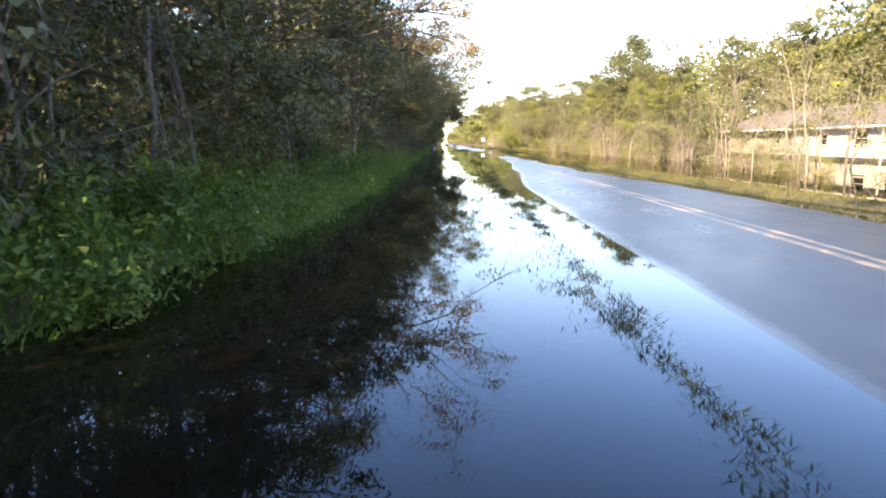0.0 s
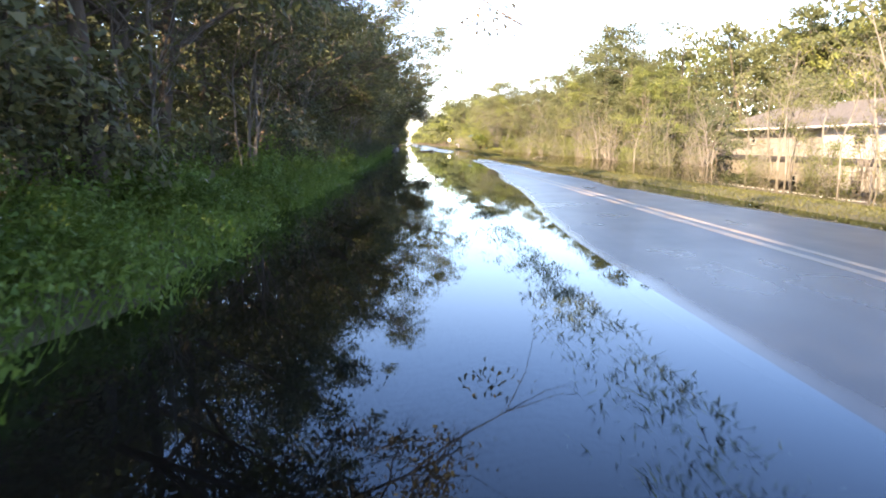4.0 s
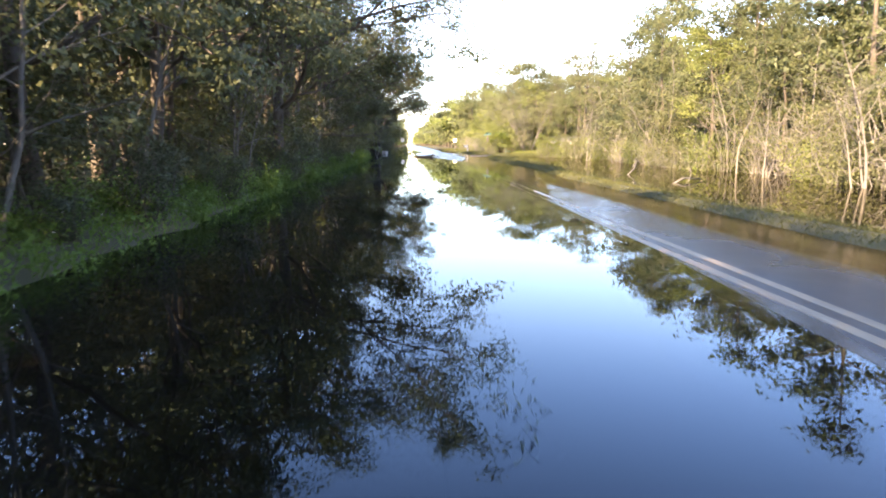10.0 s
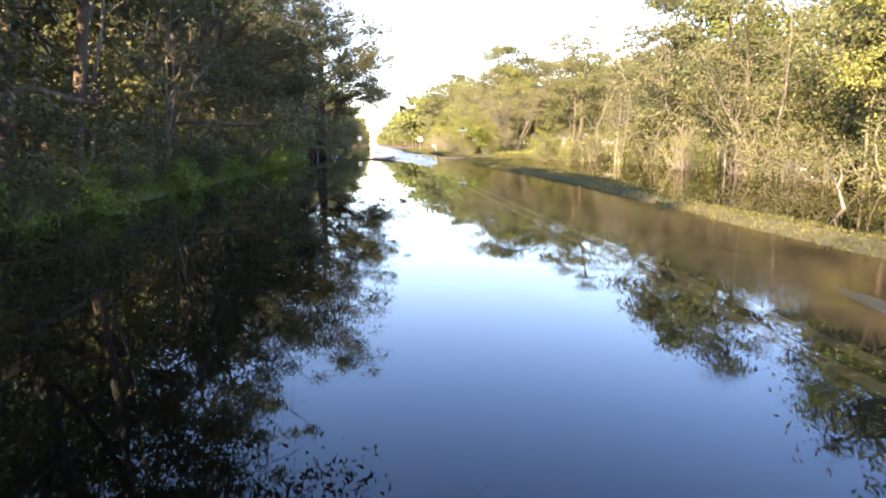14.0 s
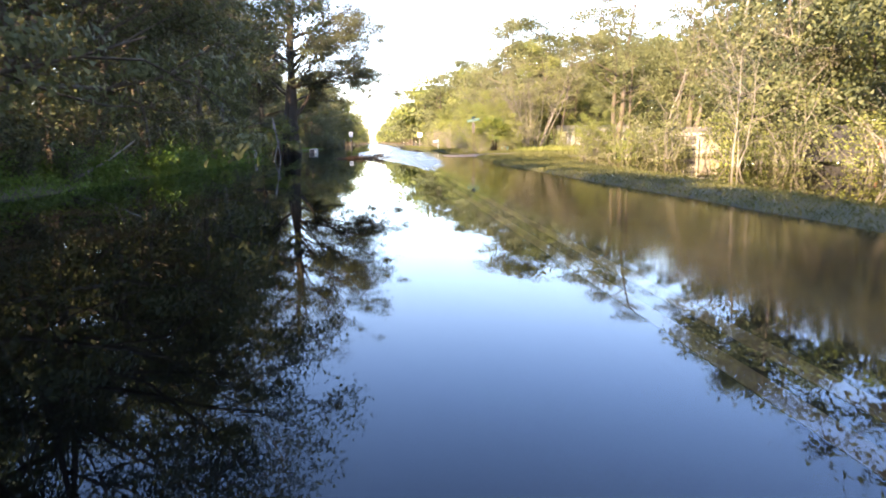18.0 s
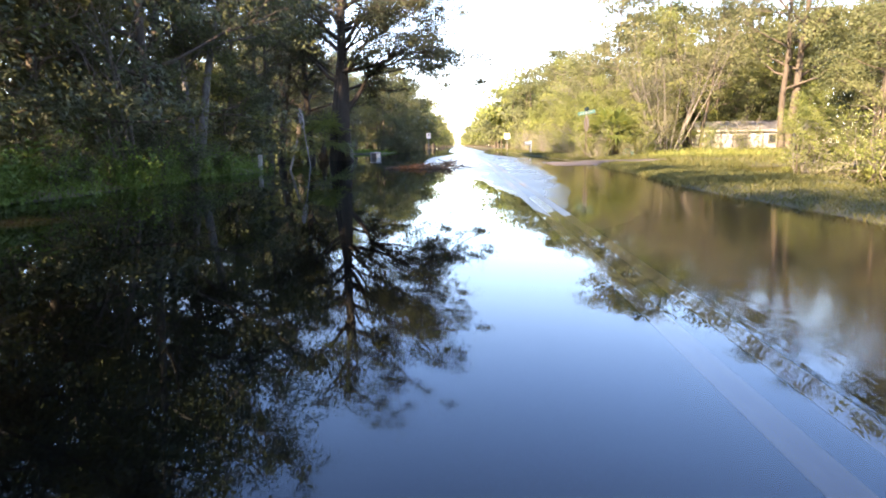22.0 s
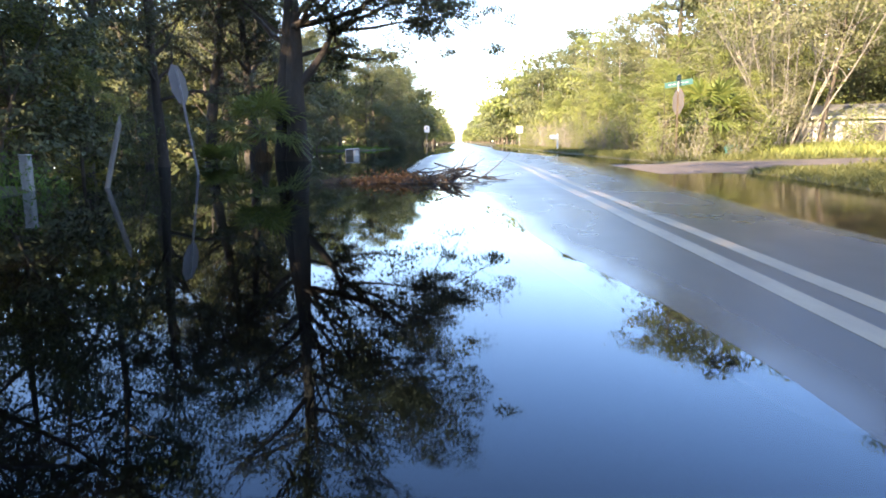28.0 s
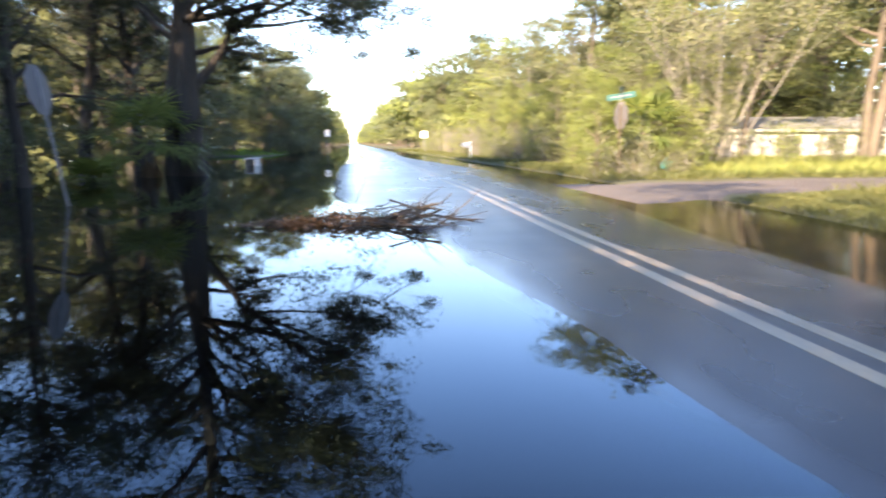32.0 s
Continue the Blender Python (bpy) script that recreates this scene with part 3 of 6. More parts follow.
# ---- trees ----
def grow(rng, height, r0, limbs, reach, start, rise=0.55, subs=4, wobble=0.06, stems=1, splay=0.0, aims=()):
    """The wood of a tree: tubes for trunk and limbs, and the places where leaves grow."""
    trunk, boughs, tips = Shape(), Shape(), []

    def line(p, d, length, n, wob, lift):
        pts = [np.array(p, float)]
        d = np.array(d, float) / np.linalg.norm(d)
        for _ in range(n):
            d = d + rng.normal(0, wob, 3) + np.array([0, 0, lift])
            d /= np.linalg.norm(d)
            pts.append(pts[-1] + d * length / n)
        return pts

    def bough(p, d, length, r):
        pts = line(p, d, length, 5, 0.16, 0.02)
        boughs.tube(pts, [r * (1 - 0.8 * i / 5) for i in range(6)], 4, False)
        for k in range(subs):
            i = 2 + int(rng.integers(0, 3))
            dd = np.array(pts[min(i + 1, 5)]) - pts[i - 1]
            dd = dd / np.linalg.norm(dd) + rng.normal(0, 0.55, 3)
            sub = line(pts[i], dd, length * rng.uniform(0.3, 0.55), 3, 0.2, 0.03)
            boughs.tube(sub, [r * 0.35, r * 0.25, r * 0.16, r * 0.06], 3, False)
            tips.extend(sub[1:])
            if subs > 4:
                for _ in range(2):
                    tw = line(sub[2], dd + rng.normal(0, 0.7, 3), length * 0.25, 2, 0.2, 0.02)
                    boughs.tube(tw, [r * 0.16, r * 0.1, r * 0.04], 3, False)
                    tips.append(tw[-1])
        tips.extend(pts[3:])

    for st in range(stems):
        a = rng.uniform(0, 6.28)
        d0 = np.array([math.cos(a) * splay, math.sin(a) * splay, 1.0])
        h = height * (1 if st == 0 else rng.uniform(0.7, 1.0))
        p0 = np.array([math.cos(a), math.sin(a), 0]) * (0.12 if stems > 1 else 0) + np.array([0, 0, -0.35])
        pts = line(p0, d0, h * 0.92, 9, wobble, 0.04)
        r = r0 * (1 if st == 0 else rng.uniform(0.6, 0.9))
        trunk.tube(pts, [r * 1.35] + [r * (1 - 0.85 * i / 9) for i in range(1, 10)], 8, False)
        tips.extend(pts[8:])
        for k in range(limbs):
            t = start + (1 - start) * (k + rng.uniform(0, 0.8)) / limbs
            i = min(8, int(t * 9))
            p = pts[i] + (pts[i + 1] - pts[i]) * (t * 9 - i if t < 1 else 0)
            a = 2.4 * k + rng.uniform(-0.5, 0.5)
            up = rise * rng.uniform(0.5, 1.4)
            bough(p, (math.cos(a), math.sin(a), up), reach * (1 - 0.55 * (t - start) / (1 - start)) * rng.uniform(0.75, 1.2), r * (0.5 - 0.3 * t))
    for frm, to, r in aims:
        d = np.array(to) - np.array(frm)
        far_ = np.linalg.norm(d)
        bough(frm, d, far_, r)
        for k in range(6):
            t = 0.45 + 0.1 * k
            bough(np.array(frm) + d * t, d / far_ + rng.normal(0, 0.6, 3), far_ * rng.uniform(0.22, 0.36), r * 0.4)
    return trunk, boughs, np.array(tips)


def plant(name, label, seed, leafmat, bark, leaves, leaf, sigma, category="tree", aspect=0.55, plain=True, spray=75, **how):
    """One tree: trunk, boughs and a crown of single leaves."""
    rng = np.random.default_rng(seed)
    trunk, boughs, tips = grow(rng, **how)
    root = thing(name, label, category)
    part("trunk", trunk, bark, root, smooth=True)
    part("limb", boughs, bark, root, smooth=True)
    if leaves:
        sprays = tips[rng.integers(0, len(tips), max(1, leaves // spray))]
        sprays = sprays + sigma * 0.8 * np.clip(rng.normal(0, 1, sprays.shape), -1.7, 1.7) * np.array([1, 1, 0.7])
        wide = (0.12 + leaf * 1.7) * rng.uniform(0.55, 1.5, len(sprays))
        k = rng.integers(0, len(sprays), leaves)
        off = np.clip(rng.normal(0, 1, (leaves, 3)), -2.0, 2.0) * np.array([1, 1, 0.42])
        c = sprays[k] + off * wide[k][:, None]
        c[:, 2] = np.maximum(c[:, 2], 0.12)
        out = sprays[k] - np.array([0, 0, np.mean(tips[:, 2]) - 1.0])
        out /= np.linalg.norm(out, axis=1)[:, None] + 1e-9
        part("crown", cards("crown", c, leaf * rng.uniform(0.6, 1.45, leaves), rng, leafmat, aspect, droop=0.25, plain=plain, faces=off * 0.55 + out * 0.5 + np.array([0, 0, 0.55])), leafmat, root)
    return root


def shrub(name, label, seed, leafmat, bark, leaves, leaf, height, width, stems=9, twigs=4):
    """A bush of many stems from one foot."""
    rng = np.random.default_rng(seed)
    wood, tips = Shape(), []
    for k in range(stems):
        a, out = rng.uniform(0, 6.28), rng.uniform(0.15, 1.0) * width
        p = [np.array([0.08 * math.cos(a), 0.08 * math.sin(a), -0.3])]
        top = np.array([math.cos(a) * out, math.sin(a) * out, height * rng.uniform(0.55, 1.0) * (1.1 - 0.35 * out / width)])
        for i in (0.35, 0.7, 1.0):
            p.append(p[0] * (1 - i) + np.array([top[0] * i ** 1.4, top[1] * i ** 1.4, top[2] * i]) + rng.normal(0, 0.05 * width, 3))
        wood.tube(p, [0.022, 0.017, 0.011, 0.004], 4, False)
        tips.extend(p[1:])
        for _ in range(twigs):
            q = p[int(rng.integers(1, 4))]
            e = q + rng.normal(0, 0.30 * width, 3) + np.array([0, 0, 0.12 * height])
            wood.tube([q, (q + e) / 2 + rng.normal(0, 0.04, 3), e], [0.010, 0.007, 0.003], 3, False)
            tips.extend([e, (q + e) / 2])
    root = thing(name, label, "weeds" if name == "weed_clump" else "bush")
    part("stem", wood, bark, root)
    if leaves:
        tips = np.array(tips)
        off = rng.normal(0, 1, (leaves, 3)) * np.array([1, 1, 0.6])
        c = tips[rng.integers(0, len(tips), leaves)] + off * 0.14 * width
        out = c - np.array([0, 0, height * 0.35])
        c[:, 2] = np.maximum(c[:, 2], 0.05)
        part("foliage", cards("foliage", c, leaf * rng.uniform(0.6, 1.4, leaves), rng, leafmat, 0.55, droop=0.2, plain=True, faces=off * 0.4 + out / (width + height) + np.array([0, 0, 0.5])), leafmat, root)
    return root


USED = {}


def in_gap(x, y, r):
    """Strips of the sunny bushes kept clear along the camera's sight lines to the shack and the parked cars."""
    for (xa, ya), (xb, yb) in (((11.5, 85.8), (19.0, 101.0)), ((11.0, 79.4), (18.2, 89.4))):
        t = min(1, max(0, ((x - xa) * (xb - xa) + (y - ya) * (yb - ya)) / ((xb - xa) ** 2 + (yb - ya) ** 2)))
        if math.hypot(x - xa - t * (xb - xa), y - ya - t * (yb - ya)) < r:
            return True
    return False


def put(proto, x, y, scale=1.0, turn=None, z=None, group="", tall=1.0):
    """Sets the first or a further copy of a plant on the ground."""
    turn = random.uniform(0, 360) if turn is None else turn
    if group == "woods on the sunny side" and in_gap(x, y, 0.8 if proto.name.startswith(("bush", "bare")) else 1.8):
        return None
    z = max(ground_z(x, y), -0.3) if z is None else z
    m = Matrix.LocRotScale((x, y, z), Euler((0, 0, radians(turn))), (scale, scale, scale * tall))
    if proto.name not in USED:
        USED[proto.name] = True
        proto.matrix_world = m
        ob = proto
        SCALE0[proto.name] = Vector((scale, scale, scale * tall))
    else:
        s0 = SCALE0[proto.name]
        ob = copy_thing(proto, m @ Matrix.Diagonal((1 / s0[0], 1 / s0[1], 1 / s0[2], 1)))
    return tagged(ob, group=group)


SCALE0 = {}
random.seed(11)
broad = [plant("broadleaf_tree", "broadleaf tree with a dense green crown over the flooded ditch", 20 + i, M_OAK if i != 1 else M_SHADELEAF, M_BARK, 10500, 0.108, 0.42, spray=130,
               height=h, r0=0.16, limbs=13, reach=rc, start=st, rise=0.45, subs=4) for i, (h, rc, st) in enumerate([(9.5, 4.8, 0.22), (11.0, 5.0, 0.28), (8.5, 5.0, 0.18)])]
slim = [plant("slender_tree", "slender pale-barked tree with sparse foliage", 40 + i, M_SHADELEAF, M_PALE, 3200, 0.095, 0.35,
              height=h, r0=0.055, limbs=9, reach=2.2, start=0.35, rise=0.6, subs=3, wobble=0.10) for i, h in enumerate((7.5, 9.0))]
under = [plant("understorey_tree", "low dark green understorey tree leafy to the ground", 60 + i, M_SHADELEAF if i else M_OAK, M_BARK, 5600, 0.104, 0.36,
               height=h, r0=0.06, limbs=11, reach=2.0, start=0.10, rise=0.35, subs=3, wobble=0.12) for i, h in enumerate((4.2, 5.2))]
sunny = [plant("broadleaf_tree", lb, 80 + i, mt, M_BARK, 14500, 0.094, 0.40, spray=95,
               height=h, r0=0.12, limbs=13, reach=rc, start=st, rise=0.55, subs=4)
         for i, (h, rc, st, mt, lb) in enumerate([(9.5, 3.2, 0.20, M_LIME, "sunlit broadleaf tree with yellow-green leaves"), (11.0, 3.3, 0.25, M_OLIVE, "sunlit olive-green woodland tree"),
                                                  (10.0, 2.8, 0.3, M_OAK, "dark green woodland tree"), (8.0, 3.0, 0.12, M_LIME, "sunlit yellow-green tree leafy to the ground")])]
bare = [plant("bare_tree", "wind-stripped tree with pale bare branches and few leaves", 100 + i, M_OLIVE, M_PALE, 1300, 0.09, 0.30,
              height=h, r0=0.06, limbs=8, reach=rc, start=0.30, rise=1.1, subs=6, wobble=0.09, stems=st, splay=0.16) for i, (h, rc, st) in enumerate([(7.0, 2.0, 1), (6.0, 2.2, 3)])]
vase = plant("multi_stem_tree", "vase-shaped tree with many pale leaning stems under a thin olive crown", 120, M_HAZE, M_PALE, 6400, 0.085, 0.50, spray=32,
             height=7.6, r0=0.038, limbs=8, reach=1.8, start=0.40, rise=1.0, subs=7, wobble=0.06, stems=13, splay=0.46)
tan = [plant("half_bare_tree", "half-bare tree with thin tan foliage and pale twigs", 124 + i, M_HAZE, M_PALE, 5200, 0.095, 0.40, spray=40,
             height=h, r0=0.075, limbs=11, reach=2.5, start=0.18, rise=0.8, subs=6, wobble=0.08, stems=st, splay=0.2) for i, (h, st) in enumerate([(8.6, 2), (7.0, 3)])]
tall = plant("tall_tree", "tall thin tree with a small open crown above the woods", 130, M_OLIVE, M_PALE, 7000, 0.19, 0.40, spray=60,
             height=12.6, r0=0.13, limbs=10, reach=2.9, start=0.60, rise=0.5, subs=4)
bushes = [shrub("bush", lb, 140 + i, mt, M_PALE, n, 0.065, h, w) for i, (lb, mt, n, h, w) in enumerate([
    ("yellow-green bush at the edge of the flooded ditch", M_LIME, 2500, 1.7, 1.1), ("tan half-bare bush with pale twigs", M_HAZE, 1700, 1.6, 1.2),
    ("olive bush at the edge of the woods", M_OLIVE, 2500, 2.1, 1.2)])]
twigs = shrub("bare_bush", "bare tangled bush of pale twigs", 150, M_TAN, M_PALE, 120, 0.07, 2.2, 1.3, stems=16, twigs=7)
darkbush = shrub("bush", "dark green bush in the shade of the woods", 151, M_SHADELEAF, M_BARK, 3400, 0.065, 1.7, 1.1)
backdark = [plant("woodland_tree", "dark tree deep in the shaded woods", 170 + i, m_, M_BARK, 3200, 0.26, 0.5, height=h, r0=0.17, limbs=9, reach=4.0, start=0.10, rise=0.4, subs=2) for i, (h, m_) in enumerate([(10.5, M_SHADELEAF), (12.0, M_OAK)])]
backsun = [plant("woodland_tree", lb, 180 + i, m_, M_BARK, 5200, 0.22, 0.5, height=h, r0=0.17, limbs=9, reach=3.6, start=0.12, rise=0.5, subs=2)
           for i, (h, m_, lb) in enumerate([(11.0, M_OLIVE, "olive tree in the sunny woods"), (12.0, M_OAK, "dark green tree in the sunny woods"), (10.0, M_LIME, "yellow-green tree in the sunny woods")])]
fartree = [plant("far_tree", lb, 160 + i, mt, M_BARK, 900, 0.48, 0.6, height=h, r0=0.16, limbs=7, reach=3.4, start=0.12, rise=0.5, subs=1)
           for i, (h, mt, lb) in enumerate([(9.0, M_LIME, "distant sunlit yellow-green tree beside the road"), (10.0, M_OLIVE, "distant olive tree beside the road"), (8.0, M_OAK, "distant green tree beside the road")])]

weed = shrub("weed_clump", "leafy green weed clump on the shaded bank", 190, M_WEED, M_WEED, 950, 0.066, 0.62, 0.55, stems=12, twigs=3)

# left-hand woods
L = "woods on the shaded side"
y = -9.0
while y < 97:
    put(broad[random.randrange(3)], random.uniform(-4.7, -3.9) + (0.4 if 60 < y < 84 else 0), y + random.uniform(-0.6, 0.6), random.uniform(0.92, 1.06) * (0.86 if y > 84 else 1), group=L,
        tall=steps(y, [(22, 0.84), (32, 1.05), (44, 1.0), (48, 0.95), (58, 1.22), (72, 1.2), (84.5, 1.15), (87.5, 0.78), (91, 0.8), (95, 1.25)]))
    y += random.uniform(2.7, 3.6)
y = -12.0
while y < 112:
    x = random.uniform(-11, -7.2)
    if 96 < y < 112:
        if y < 103:
            put(broad[random.randrange(3)], x - 1.5, y, random.uniform(0.9, 1.05), group=L, tall=1.3)
    else:
        put(backdark[random.randrange(2)], x, y, random.uniform(0.85, 1.12) * (0.68 if 80 < y < 92 else 0.95 if 30 < y < 55 else 0.74 if 55 <= y < 80 else 1), group=L)
    y += random.uniform(2.8, 3.8)
y = -16.0
while y < 150:
    if not 101 < y < 126:
        put(backdark[random.randrange(2)], random.uniform(-19, -12.5), y, random.uniform(1.0, 1.35) * (0.85 if 100 <= y < 126 else 0.92 if 24 < y < 50 else 0.66 if 50 <= y < 80 else 1), group=L)
    y += random.uniform(3.6, 5.0)
y = -4.0
while y < 97:
    put(under[random.randrange(2)], random.uniform(-5.6, -3.6) - (0.8 if 18 < y < 26 else 0), y, random.uniform(0.7, 1.1), group=L)
    y += random.uniform(2.6, 4.2)
y = -3.0
while y < 99:
    put(darkbush, random.uniform(-4.6, -3.0), y, random.uniform(0.55, 1.0), group=L)
    y += random.uniform(2.2, 3.8)
y = 34.0
while y < 98:
    put(darkbush, random.uniform(-2.9, -2.2) - steps(y, [(60, 0), (90, 0.5)]), y, random.uniform(0.3, 0.72), group=L)
    y += random.uniform(0.9, 1.9)
for x, y, s in ((-3.6, 11.5, 0.8), (-3.3, 27.6, 0.9), (-3.5, 28.2, 0.75), (-3.1, 44.0, 1.0), (-3.9, 36, 0.9), (-3.6, 53, 0.9), (-3.8, 70, 1.0), (-3.5, 79, 0.8)):
    put(slim[random.randrange(2)], x, y, s, group=L)
for x, y, s in ((-3.4, 12.4, 0.75), (-3.3, 27.8, 0.85), (-4.0, 64, 0.9), (-3.3, 8.2, 0.7), (-3.2, 17.6, 0.8), (-3.4, 22.5, 0.85), (-3.1, 34.5, 0.8), (-3.3, 48.0, 0.9), (-3.0, 57.5, 0.75), (-3.4, 74.0, 0.9), (-3.2, 86.5, 0.85), (-3.6, 93.5, 0.9)):
    put(bare[1], x, y, s, group=L)

random.seed(60)
for k in range(4, 13, 2):                  # tall trees added out of sight behind the bank row, to shade the verge
    put(backdark[k % 2], random.uniform(-9.4, -7.0), 44 + 3.0 * k + random.uniform(-0.8, 0.8), random.uniform(1.25, 1.4), group=L)
random.seed(61)
for k in range(20):                       # unseen trees added behind the start, to keep sun off the near bank
    put(backdark[k % 2], -6.0 - 4.2 * (k % 5) + random.uniform(-1, 1), -32 + 6.2 * (k // 5) + random.uniform(-1.5, 1.5), random.uniform(0.95, 1.2), group=L)
y = -3.0
while y < 40:
    put(weed, random.uniform(-4.0, -2.8), y, random.uniform(0.75, 1.25), group="weeds on the bank")
    y += random.uniform(0.5, 1.0) if y < 12 else random.uniform(0.9, 1.8)
y = -2.5
while y < 98:
    put(weed, random.uniform(-3.1, -1.75) - (0.15 if y > 40 else 0) - steps(y, [(60, 0), (90, 0.6)]), y, random.uniform(0.55, 1.1), group="weeds on the bank")
    y += random.uniform(0.35, 0.85) if y < 30 else random.uniform(0.5, 1.1)

random.seed(62)
# the leaning oak with a limb out over the water, and the big double oak by the crossing
reach1 = plant("overhanging_tree", "dark tree with a limb reaching out over the flooded road", 201, M_OAK, M_BARK, 24000, 0.105, 0.40,
               height=10.0, r0=0.2, limbs=13, reach=4.4, start=0.25, rise=0.4, subs=5, aims=[((0.2, 0, 3.6), (6.0, 0.9, 5.7), 0.07), ((0.2, 0, 4.4), (5.4, -2.2, 7.0), 0.07), ((0.2, 0, 4.0), (5.4, 3.0, 7.4), 0.07), ((0.2, 0, 2.6), (4.6, 1.6, 4.0), 0.05), ((0.2, 0, 5.0), (5.0, 0.5, 8.6), 0.06)])
put(reach1, -2.9, 62.0, 1.0, turn=0, group=L)
for x, y, s, a in ((-4.0, 81.5, 0.85, 5), (-7.2, 90.0, 0.95, -12), (-7.4, 97.5, 0.95, 10), (-4.6, 41.0, 0.8, -8)):
    put(reach1, x, y, s, turn=a, group=L)
reach0 = plant("overhanging_tree", "tree with a tangle of bare limbs over the ditch", 202, M_TAN, M_BARK, 6000, 0.09, 0.40,
               height=9.0, r0=0.17, limbs=11, reach=3.8, start=0.38, rise=0.6, subs=6, aims=[((0.1, 0, 3.0), (4.6, 1.5, 4.9), 0.06), ((0.1, 0, 3.8), (4.4, -1.2, 6.2), 0.06)])
put(reach0, -3.6, 20.9, 1.0, turn=0, group=L)
oak = plant("big_oak", "big dark oak with a twin trunk standing in the flood water", 210, M_BACKLITOAK, M_OAKBARK, 56000, 0.105, 0.50, spray=110,
            height=14.5, r0=0.39, limbs=14, reach=4.8, start=0.38, rise=0.35, subs=6, wobble=0.035,
            aims=[((0.15, 0.1, 2.9), (2.2, 0.9, 5.4), 0.17), ((1.6, 0.7, 4.7), (5.9, 5.4, 5.8), 0.08), ((1.8, 0.8, 5.0), (5.2, 1.6, 5.6), 0.08), ((1.4, 0.6, 4.6), (4.2, -1.2, 6.6), 0.07),
                  ((0.1, 0, 4.6), (3.4, -2.0, 8.0), 0.08), ((0.1, 0, 4.2), (-3.4, -1.0, 6.4), 0.08), ((0.1, 0, 5.0), (3.6, 2.0, 8.4), 0.08),
                  ((0.1, 0, 5.6), (4.9, -1.0, 9.0), 0.08), ((0.1, 0, 6.6), (4.1, 1.0, 10.6), 0.08), ((0.1, 0, 7.6), (2.7, -1.5, 12.4), 0.07), ((0.1, 0, 5.8), (4.4, -3.0, 7.8), 0.07)])
put(oak, -2.80, 113.98, 1.0, turn=0, group=L)
lichen = plant("leaning_tree", "leaning twin-stemmed tree with white lichen on dark bark", 214, M_SHADELEAF, M_MOTTLED, 5200, 0.10, 0.42,
               height=8.5, r0=0.15, limbs=8, reach=2.6, start=0.42, rise=0.5, subs=4, wobble=0.07, stems=2, splay=0.22)
put(lichen, -4.3, 98.2, 1.0, turn=20, group=L)
twin = plant("dark_oak", "dark straight-trunked tree beside the big oak", 211, M_BACKLITOAK, M_OAKBARK, 11000, 0.11, 0.42, height=11.0, r0=0.25, limbs=12, reach=3.6, start=0.3, rise=0.4, subs=4, wobble=0.03)
put(twin, -3.42, 114.3, 1.2, turn=40, group=L)
for x, y, s in ((-5.4, 117.6, 0.95), (-7.6, 123.5, 1.0), (-5.2, 109.0, 0.65), (-6.8, 116.5, 1.0), (-8.5, 107, 0.85), (-7.4, 120.5, 0.9)):
    put(twin, x, y, s, group=L)
for x, y, s in ((-5.2, 103.4, 0.9), (-7.0, 104.5, 1.05), (-4.6, 101.8, 0.75), (-9.0, 103, 1.0), (-6.4, 110.5, 0.8), (-7.8, 113.5, 0.9), (-10.5, 106, 1.0), (-12, 110, 1.0), (-9.6, 118.5, 0.9), (-6.0, 119.5, 0.7), (-13, 114.5, 1.1), (-5.6, 122.5, 0.8)):
    put(under[random.randrange(2)], x, y, s, z=-0.15, group=L)
# tall trees added to block the sun from the crossing
for x, y, s in ((-12.5, 91.5, 1.35), (-15.5, 93.5, 1.5), (-19.0, 92.0, 1.45), (-11.0, 95.0, 1.3), (-14.0, 97.5, 1.4), (-17.5, 97.0, 1.5), (-21.0, 98.0, 1.5), (-12.0, 100.5, 1.3), (-16.0, 101.5, 1.4), (-20.0, 103.0, 1.4), (-23.5, 94.5, 1.5)):
    put(backdark[random.randrange(2)], x, y, s, group=L)
for x, y, s in ((-6.4, 101.6, 0.95), (-8.2, 104.4, 1.0), (-6.9, 108.2, 0.9), (-9.6, 110.0, 1.0), (-11.5, 106.0, 1.0), (-7.2, 112.2, 0.85)):
    put(broad[1], x, y, s, group=L, tall=1.3)
for x, y, s in ((-5.0, 102.6, 0.5), (-4.3, 103.6, 0.36)):
    put(sunny[3], x, y, s, group=L)
y = 127.0
while y < 205:
    edge = steps(y, [(126, -9.5), (144, -9.0), (153, -5.2)]) + bend(y)
    put((sunny[1], sunny[2], sunny[1], broad[0])[random.randrange(4)] if y < 165 else backsun[random.randrange(2)], edge + random.uniform(-0.8, 0.4), y, random.uniform(0.85, 1.08), group=L)
    put(under[random.randrange(2)], edge + 0.8 + random.uniform(-0.5, 0.4), y + 1.5, random.uniform(0.7, 1.0), group=L)
    put(sunny[random.choice((0, 1))], edge - 4.5 + random.uniform(-1.5, 1.0), y + random.uniform(-1, 1), random.uniform(0.95, 1.15), group=L)
    y += random.uniform(2.8, 3.8)
y = 150.0
while y < 200:
    put(darkbush if random.random() < 0.5 else bushes[2], steps(y, [(150, -4.6), (156, -3.2)]) + bend(y) + random.uniform(-0.3, 0.3), y, random.uniform(0.6, 1.0), group=L)
    y += random.uniform(2.0, 3.0)

